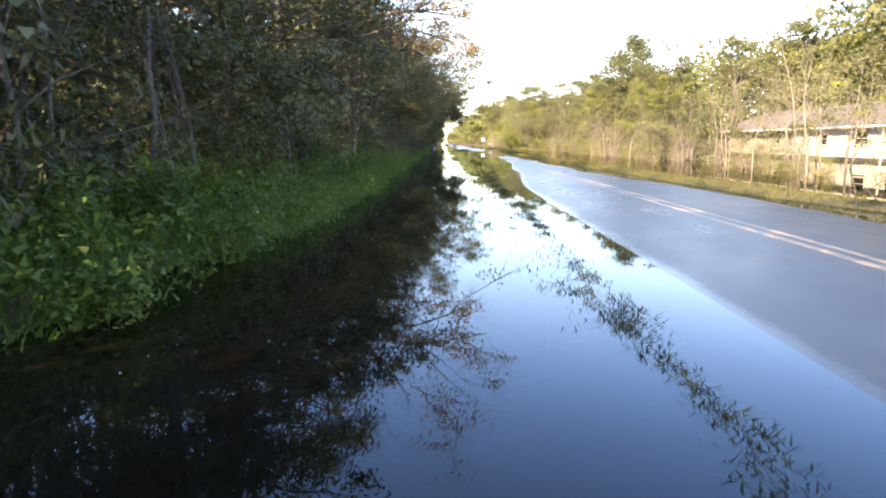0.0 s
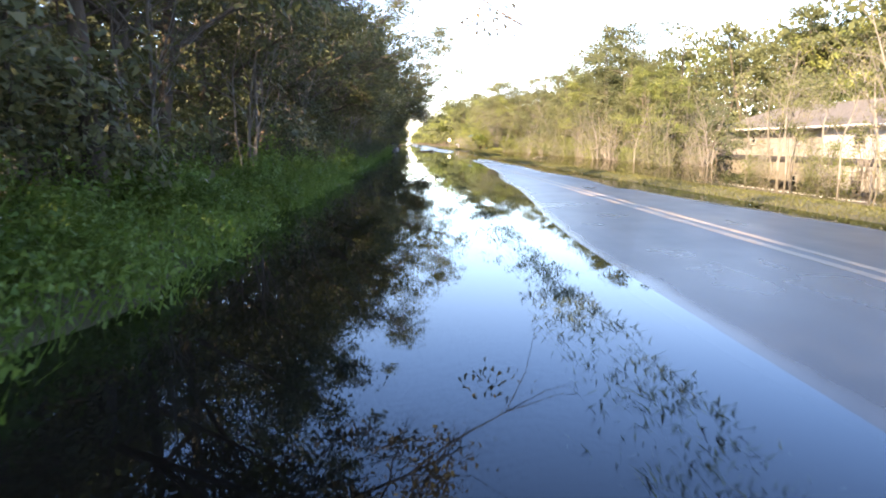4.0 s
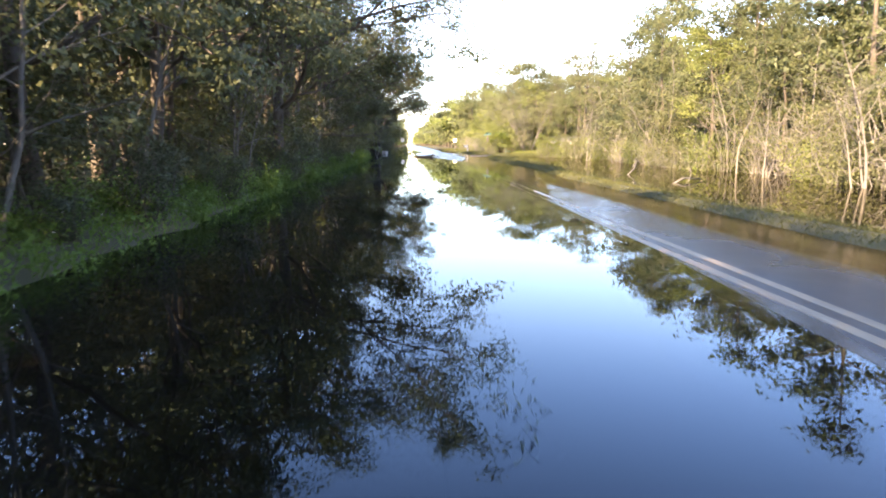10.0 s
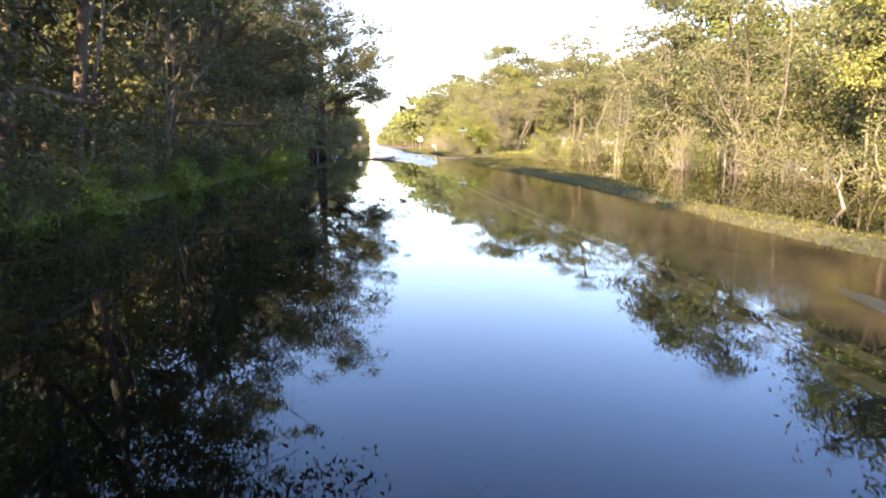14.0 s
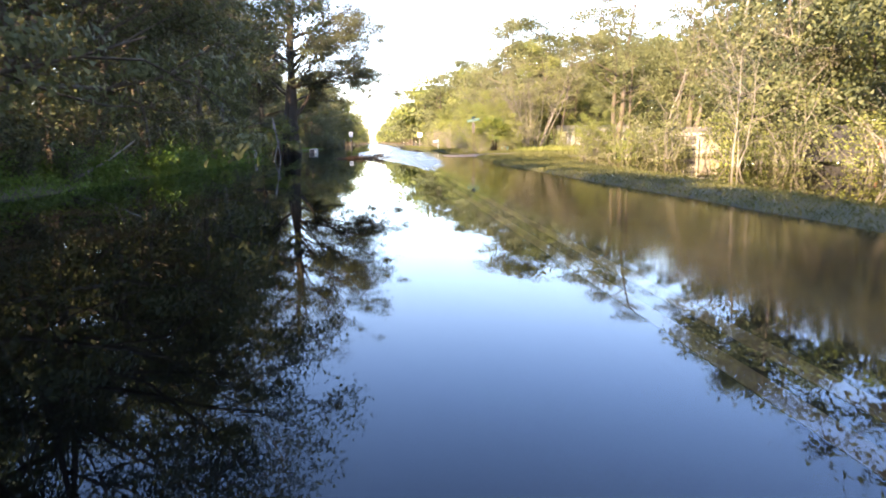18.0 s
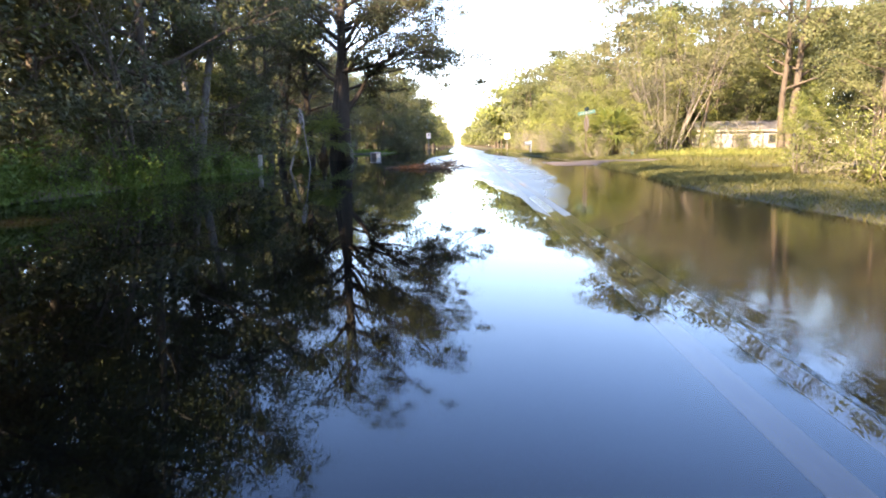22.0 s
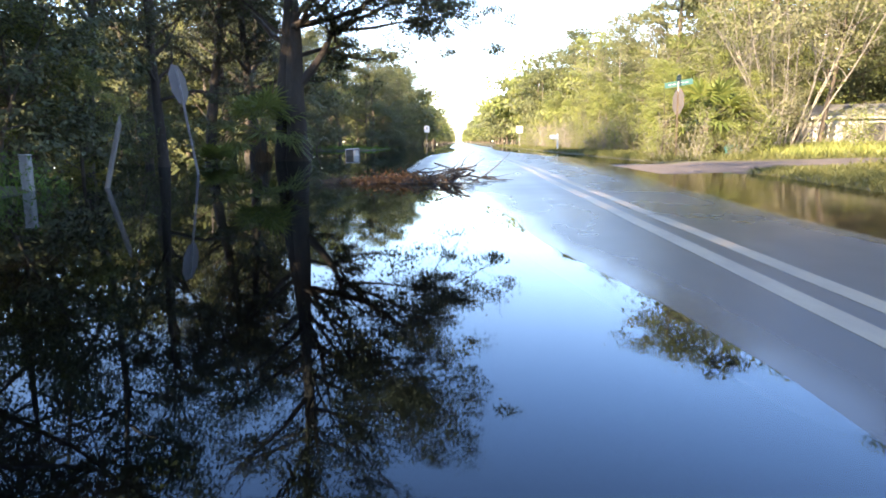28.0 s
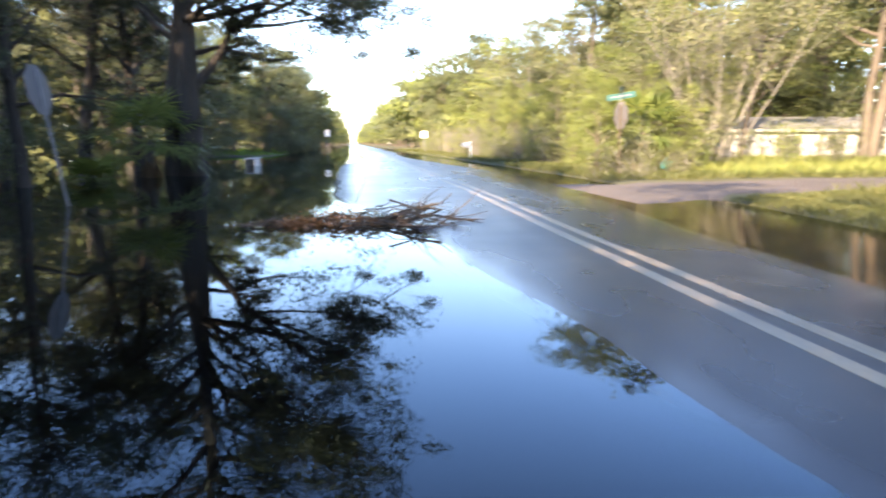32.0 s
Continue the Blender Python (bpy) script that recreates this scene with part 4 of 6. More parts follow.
# right-hand woods
R = "woods on the sunny side"
random.seed(63)
y = 4.0
while y < 150:
    front = 14.6 if y < 100 else 13.9 + bend(y)
    if not (17 < y < 54) and not (97 < y < 114.5):
        kind = random.choice((sunny[0], sunny[1], sunny[3], sunny[3], sunny[2], sunny[2], tan[0]) if y < 72 else (sunny[0], sunny[3], sunny[2], tan[0], tan[1], sunny[1], sunny[2]) if y < 100 else (sunny[0], sunny[1], sunny[2], sunny[2], tan[0]))
        put(kind, front + random.uniform(0.3, 2.6), y, random.uniform(0.72, 0.95) * steps(y, [(56, 0.84), (70, 0.88), (78, 1.0), (84, 1.2)]) if y < 98 else random.uniform(0.80, 0.92) if y < 126 else random.uniform(1.0, 1.14) if y < 138 else random.uniform(0.95, 1.1), group=R)
    y += random.uniform(2.2, 3.2)
y = 2.0
while y < 210:
    x = random.uniform(19.5, 24) if not (12 < y < 68) else random.uniform(39, 43)
    if not (97 < y < 124 and x < 25):
        put(backsun[random.randrange(3)], x, y, random.uniform(0.85, 1.1) * (0.92 if 108 < y < 160 else 0.84 if 66 < y < 92 else 1), group=R)
    y += random.uniform(2.8, 4.0)
y = 0.0
while y < 220:
    put(backsun[random.randrange(3)], random.uniform(30, 38) if not (30 < y < 76) else random.uniform(39, 45), y, random.uniform(1.0, 1.3) * (0.95 if 108 < y < 160 else 1), group=R)
    y += random.uniform(5.5, 8.0)
y = 151.0
while y < 200:
    put(backsun[random.randrange(3)], 14.2 + bend(y) + random.uniform(-0.4, 2.0), y, random.uniform(0.95, 1.15), group=R)
    y += random.uniform(2.6, 3.6)
y = 8.0
while y < 99:
    if random.random() < (0.12 if 23 < y < 43 else 0.55 if 17 < y < 57 else 2):
        put(random.choice(bushes + bushes + [twigs]), random.uniform(13.2, 15.0), y, random.uniform(0.7, 1.3), group=R)
    y += random.uniform(0.9, 1.6)
y = 112.5
while y < 185:
    put(random.choice(bushes + bushes + [twigs]), 11.0 + bend(y) + random.uniform(-0.2, 1.0), y, random.uniform(0.75, 1.25), group=R)
    put(under[1] if random.random() < 0.2 else tan[1] if random.random() < 0.3 else sunny[3], 12.6 + bend(y) + random.uniform(-0.3, 0.8), y + 0.7, random.uniform(0.45, 0.65), group=R)
    y += random.uniform(1.2, 2.2)
for x, y, s, k in ((14.2, 68.1, 0.85, 1), (15.8, 73.5, 1.0, 0), (13.6, 66.0, 0.7, 0), (17.0, 44.8, 0.85, 0), (14.6, 44.0, 0.7, 1), (14.0, 36.0, 0.75, 0), (13.7, 32.5, 0.7, 0), (12.9, 57.5, 0.8, 1), (15.0, 92.0, 1.0, 1),
                   (15.0, 95.8, 0.95, 0), (13.2, 87.0, 0.75, 1), (14.4, 79.0, 0.7, 0), (16.5, 60.5, 1.0, 0), (15.5, 52.0, 0.75, 1), (12.8, 49.5, 0.7, 0), (13.1, 63.0, 0.6, 1), (13.0, 26.5, 0.8, 0), (13.6, 20.5, 0.85, 1)):
    put(bare[k], x, y, s, group=R)
for x, y, s in ((15.9, 33.4, 1.2), (15.8, 38.8, 0.62), (16.4, 47.5, 0.7), (14.6, 51.5, 0.66), (16.0, 55.0, 0.7), (15.0, 29.5, 0.75)):
    put(bare[random.randrange(2)], x, y, s, group=R)
    put(random.choice(bushes + [twigs]), x - 0.6, y + 1.3, random.uniform(0.7, 1.0), group=R)
for k in range(16):
    y = 6 + k * 5.6
    if not 20 < y < 54 or k % 3 == 0:
        put(bare[random.randrange(2)], random.uniform(13.8, 17.5), y, random.uniform(0.7, 1.05), group=R)
random.seed(41)
y = 18.0
while y < 57:
    if random.random() < 0.62 and not 24 < y < 52:
        put(random.choice((tan[0], tan[1], sunny[3], sunny[1])), random.uniform(13.4, 18.5), y, random.uniform(0.5, 0.78), group=R)
    put(random.choice(bushes + [twigs]), random.uniform(12.6, 17.0), y + 0.9, random.uniform(0.7, 1.15) * (0.55 if 23 < y < 51 else 1), group=R)
    y += random.uniform(1.7, 2.6)
for x, y, s in ((17.2, 56.5, 0.8), (22.5, 30.5, 0.5), (23.5, 66.0, 0.5), (17.5, 60.5, 0.75), (20.5, 70.5, 0.8)):
    put(sunny[3], x, y, s, group=R)
for x, y, s in ((15.6, 98.6, 0.9), (17.0, 99.6, 0.8), (18.4, 100.0, 0.75), (16.6, 117.0, 0.9), (19.0, 116.6, 0.8), (21.5, 116.4, 0.9), (23.5, 115.6, 1.0), (14.6, 116.8, 1.0)):
    put(bushes[random.randrange(3)], x, y, s, group=R)
for x, y, s in ((14.2, 97.5, 0.7), (21.8, 99.5, 0.85), (23.5, 113.5, 0.9), (15.0, 119.5, 0.85), (25.5, 117.0, 1.0), (24.0, 124.5, 1.1), (18.0, 124.0, 1.1), (25.0, 100.5, 1.0), (21.0, 122.6, 1.0), (28.5, 112.0, 1.1), (30.5, 101.0, 1.1)):
    put(sunny[random.choice((0, 1, 3))], x, y, s * 0.78, group=R)
put(tall, 30.0, 118.0, 1.6, turn=60, group=R)
random.seed(19)
for k in range(9):
    y = 21 + k * 4.6
    put(bare[random.randrange(2)], random.uniform(15.5, 25), y, random.uniform(0.8, 1.15), group=R)
    if k % 2 == 0:
        put(random.choice(bushes + [twigs]), random.uniform(16, 25.5), y + 1.2, random.uniform(0.7, 1.1), group=R)
for k in range(40):
    put(backsun[k % 3], random.uniform(36.5, 41), 16 + k * 1.65, random.uniform(1.1, 1.35), group=R)
for x, y, s in ((13.6, 114.4, 1.14), (11.9, 117.5, 0.85)):
    put(vase, x, y, s, group=R)
shade_oak = plant("twin_oak", "dark green oak with two thick brown trunks before the cabin", 215, M_OAK, M_BARK, 19000, 0.105, 0.45, spray=95,
                  height=12.5, r0=0.24, limbs=12, reach=3.6, start=0.34, rise=0.4, subs=5, wobble=0.05, stems=2, splay=0.13)
put(shade_oak, 19.6, 115.0, 1.0, turn=10, group=R)
put(shade_oak, 24.0, 112.6, 0.95, turn=130, group=R)
for x, y, s in ((9.2, 113.0, 0.32), (11.2, 113.9, 0.40), (9.8, 114.6, 0.38), (11.7, 112.2, 0.30), (10.4, 116.4, 0.5), (12.0, 97.5, 0.27), (12.8, 98.5, 0.31), (13.5, 99.5, 0.28)):
    put(sunny[3], x, y, s, group=R)
for x, y, s, k in ((9.3, 110.7, 0.9, 1), (9.6, 110.0, 0.45, 0), (9.0, 109.3, 0.62, 1), (8.3, 110.2, 0.5, 1), (10.6, 110.6, 0.5, 1), (11.0, 111.3, 0.7, 0), (12.0, 112.0, 0.8, 0), (15.2, 112.4, 0.9, 0), (16.6, 112.6, 1.0, 2), (22.0, 110.6, 1.0, 1), (12.5, 97.7, 0.95, 1), (13.1, 98.6, 0.9, 0), (11.8, 97.0, 0.7, 1), (13.9, 99.8, 0.8, 2)):
    put(bushes[k], x, y, s, group=R)

# dark-leaved understorey added behind the sunny edge, its colour deepening the shade
random.seed(23)
y = 56.0
while y < 99:
    put(under[random.randrange(2)], random.uniform(17.8, 21), y, random.uniform(0.9, 1.4), group=R)
    put(under[random.randrange(2)], random.uniform(15.6, 17.6), y + 1.0, random.uniform(0.6, 1.1), group=R)
    y += random.uniform(1.8, 2.8)
for k in range(10):                       # dark green crowns added behind the sunny edge to deepen its gaps
    put(backsun[1], random.uniform(17.0, 20.0), 60 + 4.0 * k + random.uniform(-1, 1), random.uniform(0.8, 0.98), group=R)
for k in range(14):
    put((backsun[1], sunny[2], backsun[0], backsun[1])[k % 4], 15.5 + 3.6 * (k % 6) + random.uniform(-1, 1), 121 + 6.0 * (k // 6) + random.uniform(-1.2, 1.2), random.uniform(0.98, 1.16) * (0.84 if k < 6 else 1), group=R)
for k in range(7):
    put(under[k % 2], 13.6 + 1.9 * k + random.uniform(-0.5, 0.5), 117.6 + random.uniform(-0.6, 0.6) + (5.0 if 15 < 13.6 + 1.9 * k < 25 else 0), random.uniform(0.7, 1.1), group=R)

# both sides into the distance
random.seed(5)
y = 196.0
while y < 1250:
    gap = 5.0 + (y - 196) * 0.016
    for side, x0 in ((-1, -4.2), (-1, -9.0), (1, 14.0), (1, 19.0)):
        put(fartree[random.randrange(3)], x0 + bend(y) + random.uniform(-1.2, 1.2), y + random.uniform(-1.5, 1.5), random.uniform(0.95, 1.3) * (0.9 if side < 0 else 1.25),
            z=0.1, group="far trees along the road")
    y += gap


# ---- ground cover ----
def cover(name, label, category, mesh):
    return tagged(new(name, mesh), label, category, kind="stuff")


rng = np.random.default_rng(77)


def lay(n, xa, xb, ya, yb, zmin=-0.02, zmax=9.0, along=None):
    """Random places on the ground within a strip."""
    out = []
    xs, ys = rng.uniform(xa, xb, n), rng.uniform(ya, yb, n)
    for x, y in zip(xs, ys):
        z = ground_z(x, y)
        if zmin < z < zmax and (along is None or along(x, y)):
            out.append((x, y, z))
    return np.array(out)


# weeds hanging over the water's edge of the shaded bank
p = np.concatenate([lay(22000, -3.4, -1.0, -3, 102, -0.10), lay(13000, -3.6, -1.0, -2, 30, -0.12)])
h = rng.uniform(0.07, 0.25, len(p)) * np.array([1.0 + 0.8 * noise.noise((a * 0.7, b * 0.7, 2.0)) for a, b, _ in p])
cover("bank_grass", "lush green grass and weeds on the shaded bank", "grass", blades("bank_grass", p, h, rng, M_WEED, 0.008, 0.6))
p = np.concatenate([lay(24000, -5.6, -1.2, -3, 102, -0.08), lay(9000, -4.4, -1.2, -2, 24, -0.08)])
p = np.repeat(p, 4, axis=0) + rng.normal(0, 0.09, (4 * len(p), 3)) * np.array([1, 1, 0])
p[:, 2] += rng.uniform(0.03, 0.50, len(p)) * np.array([0.55 + 0.8 * noise.noise((a * 0.8, b * 0.8, 9.0)) for a, b, _ in p])
cover("broadleaf_weeds", "knee-high leafy green weeds under the trees", "weeds", cards("broadleaf_weeds", p, rng.uniform(0.035, 0.075, len(p)), rng, M_WEED, 0.6, plain=True))
p = lay(1000, -4.2, -1.7, -3, 60, 0.0)
p[:, 2] += rng.uniform(0.2, 0.42, len(p))
cover("wild_flowers", "tiny white flowers over the bank weeds", "flowers", cards("wild_flowers", p, rng.uniform(0.012, 0.024, len(p)), rng, M_WHITE, 0.9))
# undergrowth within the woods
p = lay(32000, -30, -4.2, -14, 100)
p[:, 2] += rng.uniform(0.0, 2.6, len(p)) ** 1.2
cover("undergrowth", "dark tangled undergrowth in the shaded woods", "undergrowth", cards("undergrowth", p, rng.uniform(0.12, 0.28, len(p)), rng, M_SHADELEAF, 0.55))
p = lay(15000, -34, -6.5, 100, 200, along=lambda x, y: x < -8.5 - 2 * math.sin(y * 0.2) or y > 128)
p[:, 2] += rng.uniform(0.0, 3.4, len(p)) ** 1.2
cover("undergrowth", "dark undergrowth beyond the crossing", "undergrowth", cards("undergrowth", p, rng.uniform(0.12, 0.28, len(p)), rng, M_OAK, 0.55))
p = lay(44000, 13.4, 30, 0, 97, -1, along=lambda x, y: not (14 < y < 74 and x < 36.5) and not in_gap(x, y, 1.0))
p[:, 2] = np.maximum(p[:, 2], 0) + rng.uniform(0.0, 2.5, len(p)) ** 1.15
cover("undergrowth", "sunlit olive and tan undergrowth in the flooded woods", "undergrowth", cards("undergrowth", p, rng.uniform(0.07, 0.19, len(p)), rng, M_OLIVE, 0.5, plain=True))
# leaf colour stands in for shade between the sunny trees
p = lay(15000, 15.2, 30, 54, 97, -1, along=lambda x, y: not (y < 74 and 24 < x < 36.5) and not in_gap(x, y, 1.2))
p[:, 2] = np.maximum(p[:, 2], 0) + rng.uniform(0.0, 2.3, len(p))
cover("undergrowth", "dark-leaved undergrowth deepening the shade within the sunny woods", "undergrowth", cards("undergrowth", p, rng.uniform(0.09, 0.22, len(p)), rng, M_SHADELEAF, 0.5, plain=True))
p = lay(24000, 10.3, 30, 112, 210, along=lambda x, y: x > 11.0 + bend(y) and not (15.5 < x < 25 and y < 124))
p[:, 2] += rng.uniform(0.0, 2.6, len(p)) ** 1.15
cover("undergrowth", "sunlit yellow-green undergrowth along the road", "undergrowth", cards("undergrowth", p, rng.uniform(0.07, 0.16, len(p)), rng, M_LIME, 0.5, plain=True))
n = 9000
cover("undergrowth", "dark thicket deep in the shaded woods", "undergrowth", cards("undergrowth", np.stack([rng.uniform(-26, -19, n), rng.uniform(-30, 75, n), rng.uniform(0, 3.4, n)], 1), rng.uniform(0.3, 0.6, n), rng, M_SHADELEAF, 0.6))
n = 14000
cover("undergrowth", "olive thicket behind the white house", "undergrowth", cards("undergrowth", np.stack([rng.uniform(35.5, 50, n), rng.uniform(10, 112, n), rng.uniform(0, 4.5, n)], 1), rng.uniform(0.3, 0.6, n), rng, M_OLIVE, 0.6, plain=True))
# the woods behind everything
for sx, mat, lab in ((-1, M_SHADELEAF, "dark mass of woods behind the shaded bank"), (1, M_OLIVE, "mass of woods behind the sunny verge")):
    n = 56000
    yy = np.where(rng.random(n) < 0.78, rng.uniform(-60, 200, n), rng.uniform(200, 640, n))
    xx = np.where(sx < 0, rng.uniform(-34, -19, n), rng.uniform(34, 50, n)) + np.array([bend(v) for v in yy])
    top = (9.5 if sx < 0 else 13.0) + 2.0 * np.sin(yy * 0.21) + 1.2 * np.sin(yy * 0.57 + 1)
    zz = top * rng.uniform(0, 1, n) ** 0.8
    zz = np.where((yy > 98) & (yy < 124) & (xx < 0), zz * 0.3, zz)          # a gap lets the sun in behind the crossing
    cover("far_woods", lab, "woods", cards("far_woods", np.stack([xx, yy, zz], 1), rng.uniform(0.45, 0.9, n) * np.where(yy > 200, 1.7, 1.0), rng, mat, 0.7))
n = 3500
cover("far_woods", "dark woods closing the view behind the crossing", "woods", cards("far_woods", np.stack([rng.uniform(-34, -11, n), rng.uniform(126, 150, n), rng.uniform(0, 7.5, n)], 1), rng.uniform(0.5, 1.2, n), rng, M_OAK, 0.7))
# verge grass
p = lay(120000, 6.35, 9.2, 1, 100, -0.03)
cover("verge_grass", "short sunlit grass on the verge between road and ditch", "grass", blades("verge_grass", p, rng.uniform(0.03, 0.075, len(p)) + np.where(p[:, 2] < 0.01, 0.03, 0), rng, M_GRASS, 0.0055, 0.7))
p = lay(30000, 6.8, 15, 84, 118, 0.01, along=lambda x, y: not (104.3 - 2.4 * math.exp(-(x - 6.2) * 0.6) < y < 108.2 + 1.4 * math.exp(-(x - 6.2) * 0.6)))
cover("verge_grass", "mown grass beside the side road", "grass", blades("verge_grass", p, rng.uniform(0.04, 0.11, len(p)), rng, M_GRASS, 0.007, 0.6))
p = lay(32000, 7.5, 24, 108.4, 120, 0.0, along=lambda x, y: y > 108.3 + 1.4 * math.exp(-(x - 6.2) * 0.6))
p2 = lay(64000, 6.6, 12.5, 91, 104.5, -0.03, along=lambda x, y: y < 104.3 - 2.4 * math.exp(-(x - 6.2) * 0.6))
cover("verge_grass", "rough grass where the verge widens", "grass", blades("verge_grass", p2, rng.uniform(0.04, 0.11, len(p2)), rng, M_GRASS, 0.006, 0.7))
p3 = lay(9000, 10.2, 24, 99.5, 104.2, -0.03)
cover("tall_grass", "ankle-high rough grass along the side road", "grass", blades("tall_grass", p3, rng.uniform(0.10, 0.26, len(p3)), rng, M_GRASS, 0.009, 0.6))
p3 = lay(12000, 11.5, 26, 109.0, 116.5, 0.0)
h3 = rng.uniform(0.15, 0.42, len(p3)) * np.array([1.0 + 0.9 * noise.noise((a * 0.5, b * 0.5, 6.0)) for a, b, _ in p3])
cover("tall_grass", "knee-high sunlit yellow-green weeds before the cabin", "grass", blades("tall_grass", p3, h3, rng, M_LIME, 0.011, 0.6))
cover("tall_grass", "tall yellow-green grass in front of the woods", "grass", blades("tall_grass", p, rng.uniform(0.06, 0.24, len(p)) + np.where((p[:, 1] > 112) & (p[:, 0] > 12), 0.2, 0), rng, M_GRASS, 0.009, 0.55))
p = lay(14000, 6.6, 10.2, 118, 190, 0.0, along=lambda x, y: x > 7.1 + bend(y))
cover("verge_grass", "roadside grass in the distance", "grass", blades("verge_grass", p, rng.uniform(0.06, 0.18, len(p)), rng, M_GRASS, 0.016, 0.6))
p = lay(12000, -14, -2.6, 136, 170, 0.0)
cover("lawn_grass", "green lawn at the shore beyond the big oak", "grass", blades("lawn_grass", p, rng.uniform(0.06, 0.2, len(p)), rng, M_WEED, 0.03, 0.5))
# reeds and litter along the ditch
p = lay(4200, 7.2, 15.5, 6, 98, -0.30, 0.0, along=lambda x, y: x > 12.6)
cover("dead_reeds", "tan dead reeds and drift litter standing in the ditch", "reeds", blades("dead_reeds", p + np.array([0, 0, 0.12]), rng.uniform(0.08, 0.28, len(p)), rng, M_REED, 0.008, 0.9))
# drowned grass of the near verge, only its tips above the water
p = []
for k in range(380):
    cy = rng.uniform(6.2, 25.5) if rng.random() < 0.9 else rng.uniform(25, 29.5) if rng.random() < 0.7 else rng.uniform(30, 46)
    left, right = np.interp(cy, [4, 8.5, 11.5, 15.6, 21, 28, 46], [1.2, 1.0, 1.08, 1.11, 1.2, 1.3, 1.7]), np.interp(cy, [4, 8.5, 11.5, 15.6, 21, 28, 46], [1.6, 1.56, 1.6, 1.68, 1.66, 1.64, 1.95])
    cx = right - (right - left) * rng.random() ** 1.7
    near = 1.0 - (cx - left) / (right - left)
    m = int(rng.integers(6, 72) * (1.2 - near) * (1.0 if noise.noise((cy * 0.55, 0.0, 5.0)) > -0.12 else 0.22))
    c = rng.normal(0, 1, (m, 2)) * np.array([0.055, 0.16]) * rng.uniform(0.5, 1.3) + np.array([cx, cy])
    p.append(np.c_[c, np.full(m, -0.035)])
for k in range(36):                       # its nearest, thinner end
    c = rng.normal(0, 1, (int(rng.integers(10, 60)), 2)) * np.array([0.035, 0.12]) + np.array([rng.normal(1.45, 0.07), rng.uniform(4.4, 6.8)])
    p.append(np.c_[c, np.full(len(c), -0.035)])
p = np.concatenate(p)
cover("drowned_grass", "dark tips of drowned verge grass in the flood water", "grass", blades("drowned_grass", p, rng.uniform(0.042, 0.072, len(p)), rng, M_DROWNED, 0.0042, 0.8))


# ---- things ----
def plume_reed(x, y, z):
    """A tall dead reed with a feathery seed head, and a broken second stalk."""
    root = thing("dead_reed", "tall dead tan reed with a ragged seed head on the bank", "reed", Matrix.Translation((x, y, z)))
    part("stalk", Shape().tube([(0, 0, -0.1), (0.05, 0.0, 0.35), (0.13, 0.02, 0.70), (0.20, 0.05, 0.90)], [0.008, 0.007, 0.005, 0.003], 5), M_REED, root)
    part("stalk", Shape().tube([(0.02, 0, -0.1), (-0.10, 0.02, 0.20), (-0.22, 0.05, 0.46)], [0.007, 0.006, 0.003], 5), M_REED, root)
    part("stalk", Shape().tube([(0.22, 0.05, 0.86), (0.24, 0.04, 0.75), (0.26, 0.02, 0.58)], [0.004, 0.005, 0.003], 5), M_REED, root)
    r = np.random.default_rng(4)
    k = 90
    c = np.c_[r.normal(0.225, 0.022, k), r.normal(0.05, 0.022, k), r.uniform(0.84, 1.02, k)]
    part("seed_head", cards("seed_head", c, r.uniform(0.04, 0.09, k), r, M_TAN, 0.3, upright=0.6), None, root, "ragged tan seed head")


plume_reed(-1.90, 14.85, 0.08)

def octagon(r, z):
    return [(r * math.cos(math.pi / 8 + k * math.pi / 4), 0, z + r * math.sin(math.pi / 8 + k * math.pi / 4)) for k in range(8)]


def stop_sign(x, y, z, height, panel, facing, lean, tilt, kinked):
    """An octagonal sign on a channel post. facing: degrees from -y to the lettered face."""
    root = thing("stop_sign", "leaning octagonal road sign seen from its grey back" if kinked else "octagonal road sign under two green street name plates", "road sign",
                 pose(x, y, z, lean, tilt, facing))
    post = Shape()
    w = 0.028
    top = height - panel * 0.1
    outline = [(-w, 0.0, 0), (-w, 0.012, 0), (-w * 0.45, 0.012, 0), (-w * 0.45, 0.032, 0), (w * 0.45, 0.032, 0), (w * 0.45, 0.012, 0), (w, 0.012, 0), (w, 0.0, 0)]
    post.prism(outline, (0, 0, -0.5), (0, 0, top))
    # the street-name post takes a dark colour in place of shade
    part("post", post, M_GALV if kinked else M_STICK, root, "galvanised channel post" if kinked else "channel post coloured dark for the trees' shade")
    zc = height - panel / 2
    r = panel / 2 / math.cos(math.pi / 8)
    s_ = Shape().prism(octagon(r, zc), (0, -0.004, 0), (0, -0.001, 0))
    plate = part("panel", s_, M_ALU, root, "darkened aluminium back of the panel")
    face = Shape().prism(octagon(r * 0.995, zc), (0, -0.0062, 0), (0, -0.0042, 0))
    part("face", face, M_RED, plate, "faded red face")
    for dz in (-0.2, 0.2):
        b = Shape()
        b.tube([(0, -0.010, zc + dz), (0, 0.036, zc + dz)], [0.011, 0.011], 6)
        part("bolt", b, M_GALV, root)
    return root


stop_sign(-2.36, 104.2, 0.0, 2.13, 0.74, -91, 8.5, 0.0, True)
cross = stop_sign(8.7, 109.9, 0.1, 1.88, 0.68, 98, 0, 1.0, False)
